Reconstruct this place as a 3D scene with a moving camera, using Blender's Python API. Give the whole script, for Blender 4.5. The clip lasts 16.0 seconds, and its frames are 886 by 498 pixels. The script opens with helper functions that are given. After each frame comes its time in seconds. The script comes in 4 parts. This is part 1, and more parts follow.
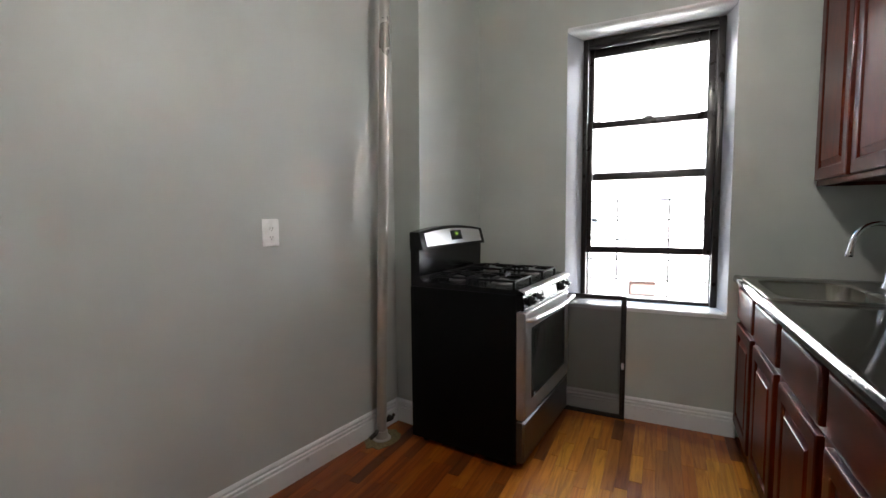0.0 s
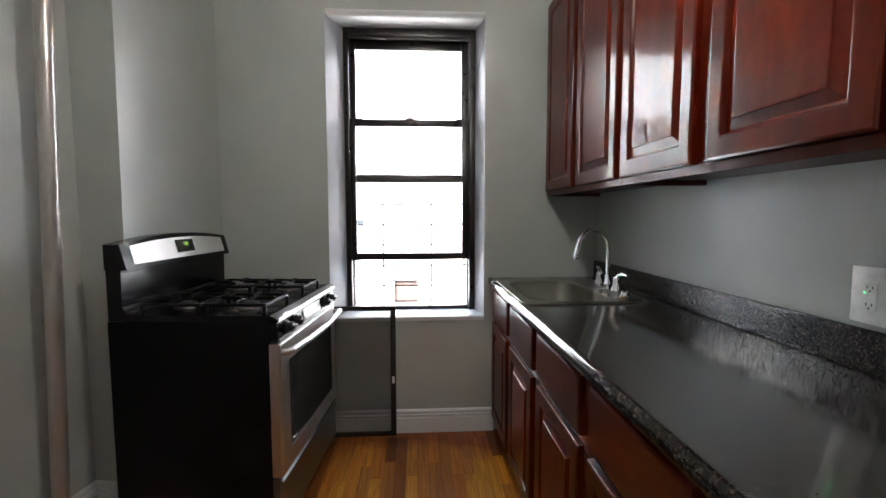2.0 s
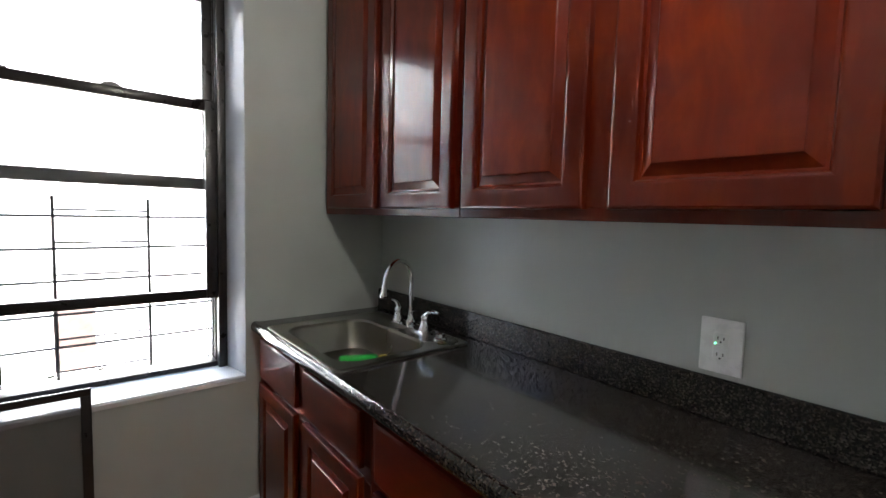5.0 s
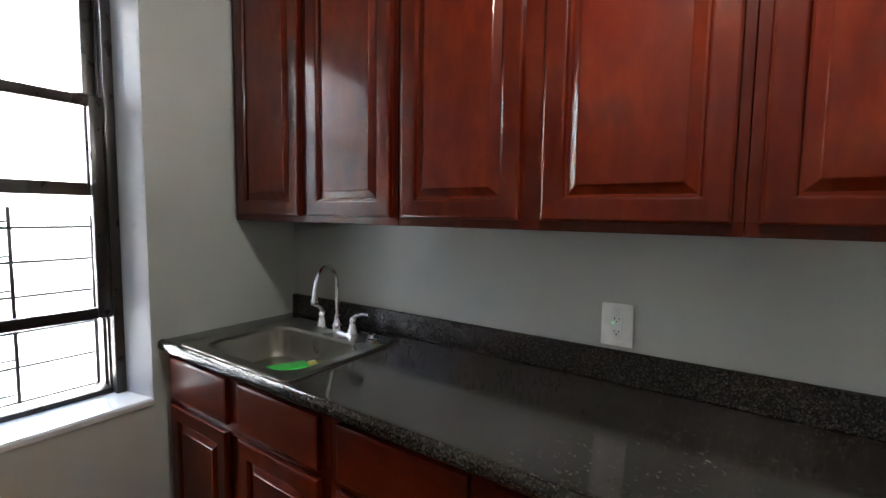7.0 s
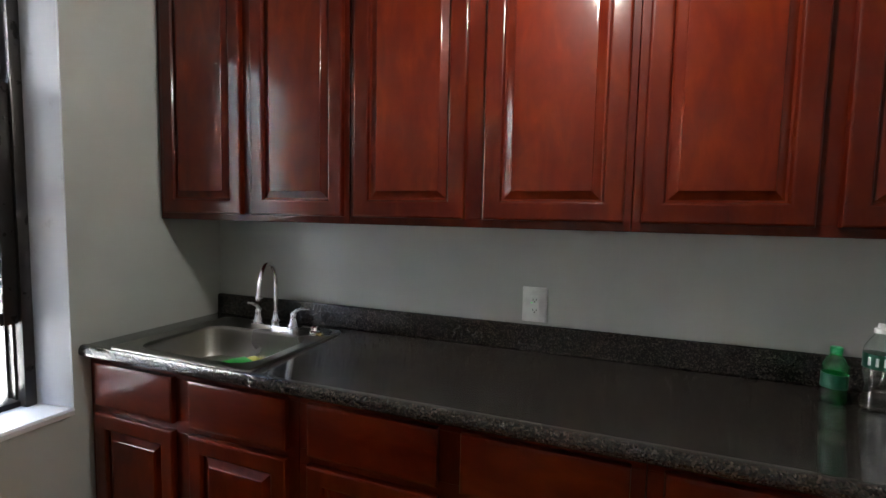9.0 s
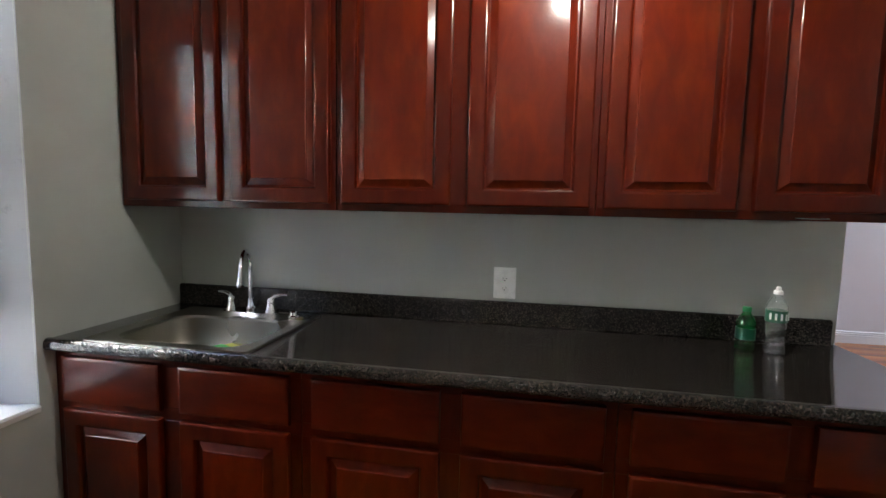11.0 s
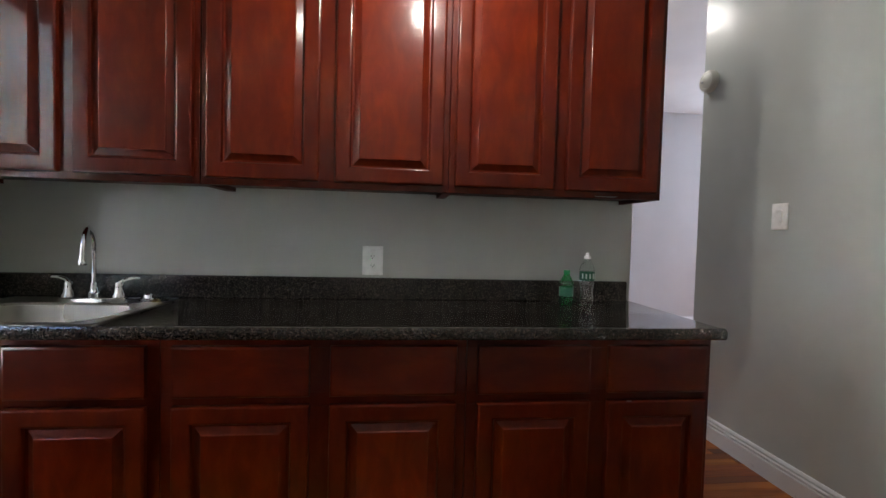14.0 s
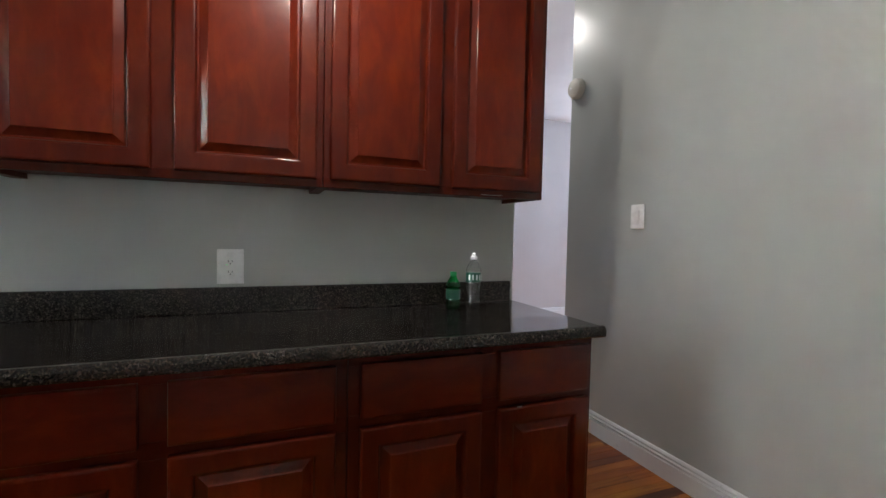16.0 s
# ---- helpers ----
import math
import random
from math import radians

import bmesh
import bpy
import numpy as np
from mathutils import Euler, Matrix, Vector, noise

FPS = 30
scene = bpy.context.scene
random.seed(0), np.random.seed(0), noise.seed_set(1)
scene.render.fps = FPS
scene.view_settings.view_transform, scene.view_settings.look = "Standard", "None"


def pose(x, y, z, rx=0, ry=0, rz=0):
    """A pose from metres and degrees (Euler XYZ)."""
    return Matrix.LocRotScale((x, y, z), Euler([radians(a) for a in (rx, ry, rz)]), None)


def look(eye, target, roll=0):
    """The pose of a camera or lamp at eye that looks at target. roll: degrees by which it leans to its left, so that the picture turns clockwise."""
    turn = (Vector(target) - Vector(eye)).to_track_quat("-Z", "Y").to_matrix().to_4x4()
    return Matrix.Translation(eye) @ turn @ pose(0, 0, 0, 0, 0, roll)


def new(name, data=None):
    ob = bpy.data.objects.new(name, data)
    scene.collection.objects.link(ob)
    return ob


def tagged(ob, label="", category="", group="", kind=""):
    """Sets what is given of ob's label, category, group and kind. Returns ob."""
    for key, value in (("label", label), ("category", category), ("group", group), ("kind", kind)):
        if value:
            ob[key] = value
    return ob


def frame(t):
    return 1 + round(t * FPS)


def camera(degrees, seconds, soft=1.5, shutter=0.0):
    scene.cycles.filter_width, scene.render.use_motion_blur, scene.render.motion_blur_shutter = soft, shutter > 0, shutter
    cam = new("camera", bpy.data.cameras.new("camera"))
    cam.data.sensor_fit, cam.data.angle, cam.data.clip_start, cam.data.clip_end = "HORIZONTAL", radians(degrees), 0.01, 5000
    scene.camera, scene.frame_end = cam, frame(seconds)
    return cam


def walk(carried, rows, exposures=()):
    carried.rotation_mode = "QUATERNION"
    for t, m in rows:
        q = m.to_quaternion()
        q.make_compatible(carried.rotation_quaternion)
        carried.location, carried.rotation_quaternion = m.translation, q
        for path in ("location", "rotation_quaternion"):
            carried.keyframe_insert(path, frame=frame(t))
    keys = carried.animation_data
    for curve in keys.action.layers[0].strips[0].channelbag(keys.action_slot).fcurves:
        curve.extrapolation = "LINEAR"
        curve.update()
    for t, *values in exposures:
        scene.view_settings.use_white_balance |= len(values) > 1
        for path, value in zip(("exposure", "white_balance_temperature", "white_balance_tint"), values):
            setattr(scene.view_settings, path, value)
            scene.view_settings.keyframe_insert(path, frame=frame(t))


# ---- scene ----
cam = camera(90.7, 16.0)
PATH = [
    (0, (-1.013, 0.56, 1.257), (-1.901, 2.346, 1.105), -0.6),
    (0.5, (-1.059, 0.621, 1.244), (-1.704, 2.508, 1.097), -0.5),
    (1, (-1.076, 0.692, 1.245), (-1.468, 2.647, 1.096), -0.4),
    (1.5, (-1.082, 0.789, 1.26), (-1.212, 2.779, 1.107), -0.2),
    (2, (-1.049, 0.903, 1.279), (-0.938, 2.893, 1.123), -0.1),
    (2.5, (-1.025, 1.026, 1.29), (-0.686, 2.991, 1.135), 0.0),
    (3, (-0.995, 1.141, 1.303), (-0.484, 3.069, 1.152), 0.2),
    (3.5, (-0.984, 1.251, 1.32), (-0.308, 3.128, 1.174), 0.3),
    (4, (-0.989, 1.353, 1.338), (-0.148, 3.162, 1.198), 0.6),
    (4.5, (-1.012, 1.431, 1.358), (-0.002, 3.152, 1.215), 0.7),
    (4.7, (-1.085, 1.452, 1.369), (0.04, 3.1, 1.225), 1.1),
    (7, (-1.411, 1.546, 1.423), (0.239, 2.666, 1.265), 0.8),
    (7.5, (-1.481, 1.568, 1.421), (0.247, 2.563, 1.274), 1.0),
    (8, (-1.553, 1.57, 1.419), (0.232, 2.46, 1.276), 1.0),
    (8.5, (-1.608, 1.588, 1.413), (0.229, 2.367, 1.275), 1.2),
    (9, (-1.68, 1.622, 1.416), (0.198, 2.296, 1.27), 1.2),
    (11.3, (-1.894, 1.792, 1.383), (0.076, 2.1, 1.232), 1.3),
    (11.5, (-1.913, 1.79, 1.357), (0.063, 2.074, 1.228), 1.3),
    (12, (-1.956, 1.778, 1.334), (0.028, 1.99, 1.207), 1.3),
    (12.5, (-1.987, 1.768, 1.289), (0.007, 1.885, 1.192), 1.4),
    (13, (-2.013, 1.756, 1.271), (-0.015, 1.766, 1.174), 1.5),
    (13.5, (-2.034, 1.742, 1.246), (-0.038, 1.635, 1.161), 1.5),
    (14, (-2.038, 1.739, 1.224), (-0.05, 1.527, 1.152), 1.5),
    (14.5, (-2.026, 1.737, 1.217), (-0.055, 1.41, 1.145), 1.5),
    (15, (-1.996, 1.736, 1.225), (-0.055, 1.259, 1.149), 1.5),
    (15.5, (-1.943, 1.73, 1.231), (-0.043, 1.11, 1.156), 1.4),
    (16, (-1.864, 1.715, 1.236), (-0.009, 0.97, 1.164), 1.3),
]
walk(cam, [(t, look(eye, target, roll)) for t, eye, target, roll in PATH], [(0, 3.86, 6200, 10), (1, 3.84, 6200, 10), (2.5, 3.68, 6200, 10), (4.5, 3.68, 6200, 10), (7, 3.78, 6250, 10), (9, 3.80, 6250, 10), (12, 3.79, 6400, 10), (14, 3.78, 6350, 10), (16, 3.80, 6250, 10)])

# ---- world, sun, lamps ----
world = bpy.data.worlds.new("world")
scene.world = world
world.use_nodes = True
wn = world.node_tree.nodes
sky = wn.new("ShaderNodeTexSky")
sky.sky_type, sky.sun_disc = "NISHITA", False
SUN_EL, SUN_AZ = radians(42), radians(205)
sky.sun_elevation, sky.sun_rotation = SUN_EL, SUN_AZ
world.node_tree.links.new(sky.outputs[0], wn["Background"].inputs[0])
wn["Background"].inputs[1].default_value = 0.15

sun = new("sun", bpy.data.lights.new("sun", "SUN"))
sun.data.energy, sun.data.angle, sun.data.color = 5.0, radians(0.5), (1, 0.98, 0.95)
sun.matrix_world = look((0, 0, 0), (-math.sin(SUN_AZ) * math.cos(SUN_EL), -math.cos(SUN_AZ) * math.cos(SUN_EL), -math.sin(SUN_EL)))
sun.location = (0, -3, 12)


def area(name, m, w, h, watts, colour, shape="RECTANGLE"):
    lamp = new(name, bpy.data.lights.new(name, "AREA"))
    lamp.data.shape, lamp.data.size, lamp.data.size_y = shape, w, h
    lamp.data.energy, lamp.data.color, lamp.matrix_world = watts, colour, m
    return lamp


area("daylight_east_room", look((3.69, -4.0, 1.6), (0, -3.4, 1.5)), 1.2, 1.6, 14, (0.74, 0.85, 1.0))
bulb = new("kitchen_lamp", bpy.data.lights.new("kitchen_lamp", "POINT"))
bulb.data.energy, bulb.data.color, bulb.data.shadow_soft_size = 1.9, (1, 0.92, 0.81), 0.035
bulb.location = (-0.85, 1.628, 2.31)
area("hall_lamp", look((1.09, 0.16, 2.83), (1.09, 0.16, 0)), 0.22, 0.22, 0.25, (1, 0.95, 0.86), "DISK")

# ---- materials ----


class Nodes:
    """A small builder for one node material."""

    def __init__(self, name):
        self.m = bpy.data.materials.new(name)
        self.m.use_nodes = True
        self.t = self.m.node_tree
        self.b = self.t.nodes["Principled BSDF"]
        self.co = self.t.nodes.new("ShaderNodeTexCoord")

    def put(self, kind, **inputs):
        node = self.t.nodes.new(kind)
        for key, value in inputs.items():
            self.set(node, key.replace("_", " "), value)
        return node

    def set(self, node, key, value):
        key = int(key[1:]) if key[0] == "i" and key[1:].isdigit() else key
        if isinstance(value, bpy.types.NodeSocket):
            self.t.links.new(value, node.inputs[key])
        else:
            node.inputs[key].default_value = value

    def coords(self, scale=(1, 1, 1), vary=False):
        mapping = self.put("ShaderNodeMapping", Vector=self.co.outputs["Object"], Scale=scale)
        if vary:
            info = self.t.nodes.new("ShaderNodeObjectInfo")
            far = self.put("ShaderNodeVectorMath", i0=info.outputs["Random"], i1=(37.0, 17.0, 53.0))
            far.operation = "MULTIPLY"
            self.set(mapping, "Location", far.outputs[0])
        return mapping.outputs[0]

    def noise(self, vector, scale, detail=4.0, rough=0.55, distortion=0.0):
        return self.put("ShaderNodeTexNoise", Vector=vector, Scale=scale, Detail=detail, Roughness=rough, Distortion=distortion).outputs["Fac"]

    def ramp(self, fac, *stops):
        node = self.put("ShaderNodeValToRGB", Fac=fac)
        el = node.color_ramp.elements
        while len(el) < len(stops):
            el.new(0.5)
        for e, (at, colour) in zip(el, stops):
            e.position, e.color = at, (*colour, 1) if len(colour) == 3 else colour
        return node.outputs[0]

    def mix(self, fac, a, b, kind="MIX"):
        node = self.t.nodes.new("ShaderNodeMix")
        node.data_type, node.blend_type = "RGBA", kind
        for key, value in ((0, fac), (6, a), (7, b)):
            if isinstance(value, tuple) and len(value) == 3:
                value = (*value, 1)
            if isinstance(value, bpy.types.NodeSocket):
                self.t.links.new(value, node.inputs[key])
            else:
                node.inputs[key].default_value = value
        return node.outputs[2]

    def span(self, fac, lo, hi, a=0.0, b=1.0):
        return self.put("ShaderNodeMapRange", Value=fac, From_Min=lo, From_Max=hi, To_Min=a, To_Max=b).outputs[0]

    def bump(self, height, strength=0.2, distance=0.001, below=None):
        node = self.put("ShaderNodeBump", Height=height, Strength=strength, Distance=distance)
        if below:
            self.set(node, "Normal", below)
        self.set(self.b, "Normal", node.outputs[0])
        return node.outputs[0]

    def done(self, **inputs):
        for key, value in inputs.items():
            if isinstance(value, tuple) and len(value) == 3:
                value = (*value, 1)
            self.set(self.b, key.replace("_", " "), value)
        return self.m


def wall_paint(name, colour, rough=0.42, gloss=0.38):
    n = Nodes(name)
    co = n.coords()
    broad, roll, fine = n.noise(co, 1.3), n.noise(co, 90, 3), n.noise(co, 9, 3)
    base = n.mix(n.span(broad, 0.3, 0.7, 0, 1), tuple(c * 0.93 for c in colour), tuple(c * 1.05 for c in colour))
    soft = n.bump(fine, 0.12, 0.004)
    n.bump(roll, 0.12, 0.0008, soft)
    return n.done(Base_Color=base, Roughness=n.span(fine, 0.3, 0.7, rough - 0.04, rough + 0.06), Specular_IOR_Level=0.6, Coat_Weight=gloss, Coat_Roughness=0.17, Coat_Normal=soft)


def white_gloss(name="white_gloss_paint", colour=(0.74, 0.75, 0.76), rough=0.3):
    n = Nodes(name)
    co = n.coords()
    dirt = n.span(n.noise(co, 14, 6, 0.65), 0.62, 0.75)
    n.bump(n.noise(co, 40, 3), 0.3, 0.0015)
    return n.done(Base_Color=n.mix(dirt, colour, tuple(c * 0.7 for c in colour)), Roughness=rough)


def cherry(name, along, light=1.0):
    """Reddish stained wood under gloss lacquer; along: the axis of the grain."""
    n = Nodes(name)
    s = [7.0, 7.0, 7.0]
    s[along] = 2.6
    co = n.coords(tuple(s), True)
    fig = n.noise(co, 2.2, 5, 0.6, 0.6)
    fine = n.noise(co, 14, 4, 0.6)
    base = n.ramp(fig, (0.22, (0.048 * light, 0.0027 * light, 0.0004)), (0.5, (0.071 * light, 0.0054 * light, 0.0006)), (0.8, (0.102 * light, 0.0112 * light, 0.0009)))
    base = n.mix(n.span(fine, 0.45, 0.75, 0, 0.12), base, (0.05, 0.004, 0.001))
    n.bump(fine, 0.06, 0.0005)
    return n.done(Base_Color=base, Roughness=0.4, Specular_IOR_Level=0.08, Coat_Weight=0.3, Coat_Roughness=0.13, Coat_IOR=1.8)


def granite(name, smooth, gloss):
    n = Nodes(name)
    co = n.coords()
    small = n.put("ShaderNodeTexVoronoi", Vector=co, Scale=330.0, Randomness=1.0).outputs["Color"]
    tint = n.put("ShaderNodeSeparateColor", Color=small).outputs[1]
    flakes = n.put("ShaderNodeTexVoronoi", Vector=co, Scale=230.0, Randomness=1.0).outputs["Color"]
    tone = n.put("ShaderNodeSeparateColor", Color=flakes).outputs[0]
    base = n.ramp(tone, (0.0, (0.008, 0.007, 0.007)), (0.5, (0.020, 0.017, 0.015)), (0.8, (0.054, 0.045, 0.038)), (1.0, (0.10, 0.085, 0.072)))
    base = n.mix(n.span(tint, 0.9, 0.97, 0, 0.4), base, (0.075, 0.066, 0.058))
    base = n.mix(n.span(n.noise(co, 60, 4), 0.4, 0.65, 0.45, 0.0), base, (0.014, 0.013, 0.013))
    return n.done(Base_Color=base, Roughness=n.span(n.noise(co, 6, 4), 0.3, 0.7, smooth, smooth + 0.04), Specular_IOR_Level=gloss)


def oak(name, per_island=False):
    n = Nodes(name)
    if per_island:
        rnd = n.t.nodes.new("ShaderNodeNewGeometry").outputs["Random Per Island"]
    else:
        rnd = n.t.nodes.new("ShaderNodeObjectInfo").outputs["Random"]
    far = n.put("ShaderNodeVectorMath", i0=rnd, i1=(31.0, 57.0, 13.0))
    far.operation = "MULTIPLY"
    co = n.put("ShaderNodeMapping", Vector=n.co.outputs["Object"], Scale=(22, 1.3, 22), Location=far.outputs[0]).outputs[0]
    grain, pore = n.noise(co, 1.6, 5, 0.6, 1.2), n.noise(co, 9, 4, 0.65)
    tone = n.ramp(rnd, (0.0, (0.26, 0.085, 0.018)), (0.1, (0.50, 0.19, 0.028)), (0.35, (0.68, 0.31, 0.028)), (0.6, (0.62, 0.23, 0.022)), (0.86, (0.42, 0.13, 0.016)), (0.985, (0.2, 0.065, 0.014)))
    dark = n.mix(1.0, tone, (0.5, 0.38, 0.28), "MULTIPLY")
    base = n.mix(n.span(grain, 0.42, 0.66, 0, 0.8), tone, dark)
    base = n.mix(n.span(pore, 0.6, 0.75, 0, 0.5), base, dark)
    # Boards turn redder and darker towards the west, window and south walls.
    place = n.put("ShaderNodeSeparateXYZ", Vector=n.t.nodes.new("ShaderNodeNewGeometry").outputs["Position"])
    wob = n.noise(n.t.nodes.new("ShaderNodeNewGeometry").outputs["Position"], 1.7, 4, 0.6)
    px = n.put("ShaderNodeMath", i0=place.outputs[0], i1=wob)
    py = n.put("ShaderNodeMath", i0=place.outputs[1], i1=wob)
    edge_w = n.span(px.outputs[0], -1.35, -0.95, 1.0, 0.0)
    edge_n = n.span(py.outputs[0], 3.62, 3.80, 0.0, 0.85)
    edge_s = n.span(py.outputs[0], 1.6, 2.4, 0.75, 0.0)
    redder = n.put("ShaderNodeMath", i0=edge_w, i1=edge_n)
    redder.operation = "MAXIMUM"
    redder_all = n.put("ShaderNodeMath", i0=redder.outputs[0], i1=edge_s)
    redder_all.operation = "MAXIMUM"
    base = n.mix(redder_all.outputs[0], base, n.mix(1.0, base, (0.55, 0.34, 0.2), "MULTIPLY"))
    wear = n.noise(n.co.outputs["Object"], 3.0, 5, 0.6)
    ripple = n.bump(n.noise(n.co.outputs["Object"], 55, 3, 0.6), 0.25, 0.0012)
    n.bump(pore, 0.15, 0.0006, ripple)
    return n.done(Base_Color=base, Roughness=0.4, Specular_IOR_Level=0.3, Coat_Weight=0.55, Coat_Roughness=n.span(wear, 0.35, 0.65, 0.08, 0.2), Coat_Normal=ripple)


def steel(name, colour=(0.62, 0.61, 0.60), rough=0.28, stretch=(1, 60, 1), metal=1.0, relief=0.02):
    n = Nodes(name)
    co = n.coords(stretch)
    g = n.noise(co, 30, 3)
    n.bump(g, relief, 0.0003)
    return n.done(Base_Color=colour, Metallic=metal, Roughness=n.span(g, 0.3, 0.7, rough - 0.05, rough + 0.07))


def plain(name, colour, rough=0.5, metal=0.0, coat=0.0, scale=30.0, vary=0.12):
    n = Nodes(name)
    g = n.noise(n.coords(), scale, 4)
    n.bump(g, 0.08, 0.0005)
    base = n.mix(n.span(g, 0.3, 0.7), tuple(c * (1 - vary) for c in colour), tuple(min(1, c * (1 + vary)) for c in colour))
    return n.done(Base_Color=base, Roughness=n.span(g, 0.3, 0.7, max(0.02, rough - 0.04), rough + 0.05), Metallic=metal, Coat_Weight=coat)


def glass(name, colour=(1, 1, 1), rough=0.0, ior=1.45):
    n = Nodes(name)
    return n.done(Base_Color=colour, Roughness=rough, IOR=ior, Transmission_Weight=1.0)


def glow(name, colour, strength):
    n = Nodes(name)
    return n.done(Base_Color=(0.02, 0.02, 0.02), Emission_Color=colour, Emission_Strength=strength)


SAGE = wall_paint("sage_grey_wall_paint", (0.465, 0.493, 0.472))
# Same sage paint, lighter: window light on the west wall is in the colour.
SAGE_LIT = wall_paint("sage_grey_lit_paint", (0.50, 0.522, 0.505), 0.44, 0.0)
ROOM = wall_paint("pale_wall_paint", (0.62, 0.62, 0.64), 0.55, 0.2)
CEIL = wall_paint("white_ceiling_paint", (0.8, 0.8, 0.8), 0.6, 0.0)
WHITE = white_gloss()
PLASTIC = plain("white_plastic", (0.9, 0.9, 0.9), 0.28, vary=0.03)
CHERRY_V, CHERRY_H = cherry("cherry_upright_grain", 2), cherry("cherry_level_grain", 1)
CHERRY_P = cherry("cherry_panel", 2, 1.3)
# Toe kick colour, darker than the cherry fronts above it.
DARKWOOD = plain("dark_toe_kick", (0.03, 0.008, 0.005), 0.5)
GRANITE = granite("dark_speckled_laminate", 0.07, 0.6)
SPLASH = granite("dark_satin_laminate", 0.22, 0.35)
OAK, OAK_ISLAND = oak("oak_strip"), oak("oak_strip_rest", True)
SUBFLOOR = plain("dark_floor_joint", (0.12, 0.05, 0.015), 0.8)
BRUSHED = steel("brushed_stainless", (0.5, 0.49, 0.49), 0.36)
SINK = plain("sink_stainless", (0.34, 0.325, 0.295), 0.29, 1.0, scale=2, vary=0.03)
CHROME = plain("chrome", (0.85, 0.85, 0.86), 0.06, 1.0, vary=0.01)
SILVER = plain("silver_pipe_paint", (0.5, 0.485, 0.46), 0.3, 0.6, scale=3, vary=0.08)
BLACK = plain("black_enamel", (0.004, 0.004, 0.005), 0.2, vary=0.2)
BLACK.node_tree.nodes["Principled BSDF"].inputs["Specular IOR Level"].default_value = 0.3
BLACKSIDE = plain("black_side_panel", (0.002, 0.002, 0.0022), 0.5, vary=0.0)
BLACKSIDE.node_tree.nodes["Principled BSDF"].inputs["Specular IOR Level"].default_value = 0.12
PANELSTEEL = steel("backguard_steel", (0.8, 0.79, 0.78), 0.52)
INSERT = steel("insert_steel", (0.16, 0.16, 0.165), 0.42)
IRON = plain("cast_iron", (0.005, 0.005, 0.005), 0.55, scale=120)
IRON.node_tree.nodes["Principled BSDF"].inputs["Specular IOR Level"].default_value = 0.2
KNOB = plain("black_knob_plastic", (0.008, 0.008, 0.008), 0.42)
KNOB.node_tree.nodes["Principled BSDF"].inputs["Specular IOR Level"].default_value = 0.25
OVENGLASS = plain("dark_oven_glass", (0.012, 0.014, 0.013), 0.05, vary=0.1)
BRONZE = plain("dark_bronze_aluminium", (0.022, 0.019, 0.018), 0.3, 0.2, scale=20)
GRILLE = plain("black_iron_bar", (0.012, 0.012, 0.012), 0.5)
# Dirty white trim paint, also darkened to hold the reveal's shade in its colour.
REVEAL = white_gloss("darkened_white_paint", (0.38, 0.39, 0.41), 0.34)
DRYWALL = plain("floor_mortar", (0.19, 0.155, 0.08), 0.8, scale=60, vary=0.4)
VALVE = plain("dark_valve_metal", (0.04, 0.035, 0.03), 0.4, 0.6)
GLASS = glass("window_glass")
PET, GREENPET = glass("clear_plastic", (0.97, 0.99, 0.99), 0.02, 1.5), glass("green_plastic", (0.10, 0.72, 0.30), 0.03, 1.5)
GREEN = plain("green_packet", (0.04, 0.62, 0.08), 0.35)
YELLOW = plain("yellow_packet", (0.65, 0.62, 0.12), 0.35)
LABEL_G = plain("dark_green_label", (0.01, 0.09, 0.05), 0.35)
LABEL_W = plain("pale_label", (0.55, 0.65, 0.62), 0.4)
FACADE = plain("pale_facade_render", (0.8, 0.79, 0.76), 0.9, scale=3, vary=0.06)
# Bright wall colour for the two added light-bouncing blocks outside.
BOUNCE_WHITE = plain("white_bounce_wall", (0.76, 0.75, 0.74), 0.9, scale=3, vary=0.04)
BRICKISH = plain("red_brown_brick", (0.26, 0.13, 0.09), 0.9, scale=4, vary=0.2)
FACADE_TRIM = plain("white_facade_trim", (0.82, 0.82, 0.8), 0.7, vary=0.03)
BROWN = plain("brown_blind", (0.062, 0.036, 0.028), 0.8, scale=9, vary=0.35)
BLUEGLASS = plain("far_window_glass", (0.085, 0.10, 0.115), 0.3, vary=0.1)
GROUND = plain("yard_ground", (0.3, 0.29, 0.27), 0.9, scale=2)
LED_G, LED_Y = glow("green_led", (0.1, 1, 0.3), 1.2), glow("clock_digits", (0.55, 1, 0.1), 0.07)
DIAL = plain("black_display", (0.008, 0.01, 0.01), 0.1)
LAMPGLASS = glow("lamp_glass", (1, 0.95, 0.88), 1.6)

n = Nodes("insect_mesh")
clear = n.t.nodes.new("ShaderNodeBsdfTransparent")
blend = n.t.nodes.new("ShaderNodeMixShader")
n.set(blend, "i0", 0.3)
n.t.links.new(clear.outputs[0], blend.inputs[1])
n.t.links.new(n.b.outputs[0], blend.inputs[2])
n.t.links.new(blend.outputs[0], n.t.nodes["Material Output"].inputs[0])
MESH = n.done(Base_Color=(0.09, 0.09, 0.088), Roughness=0.6)

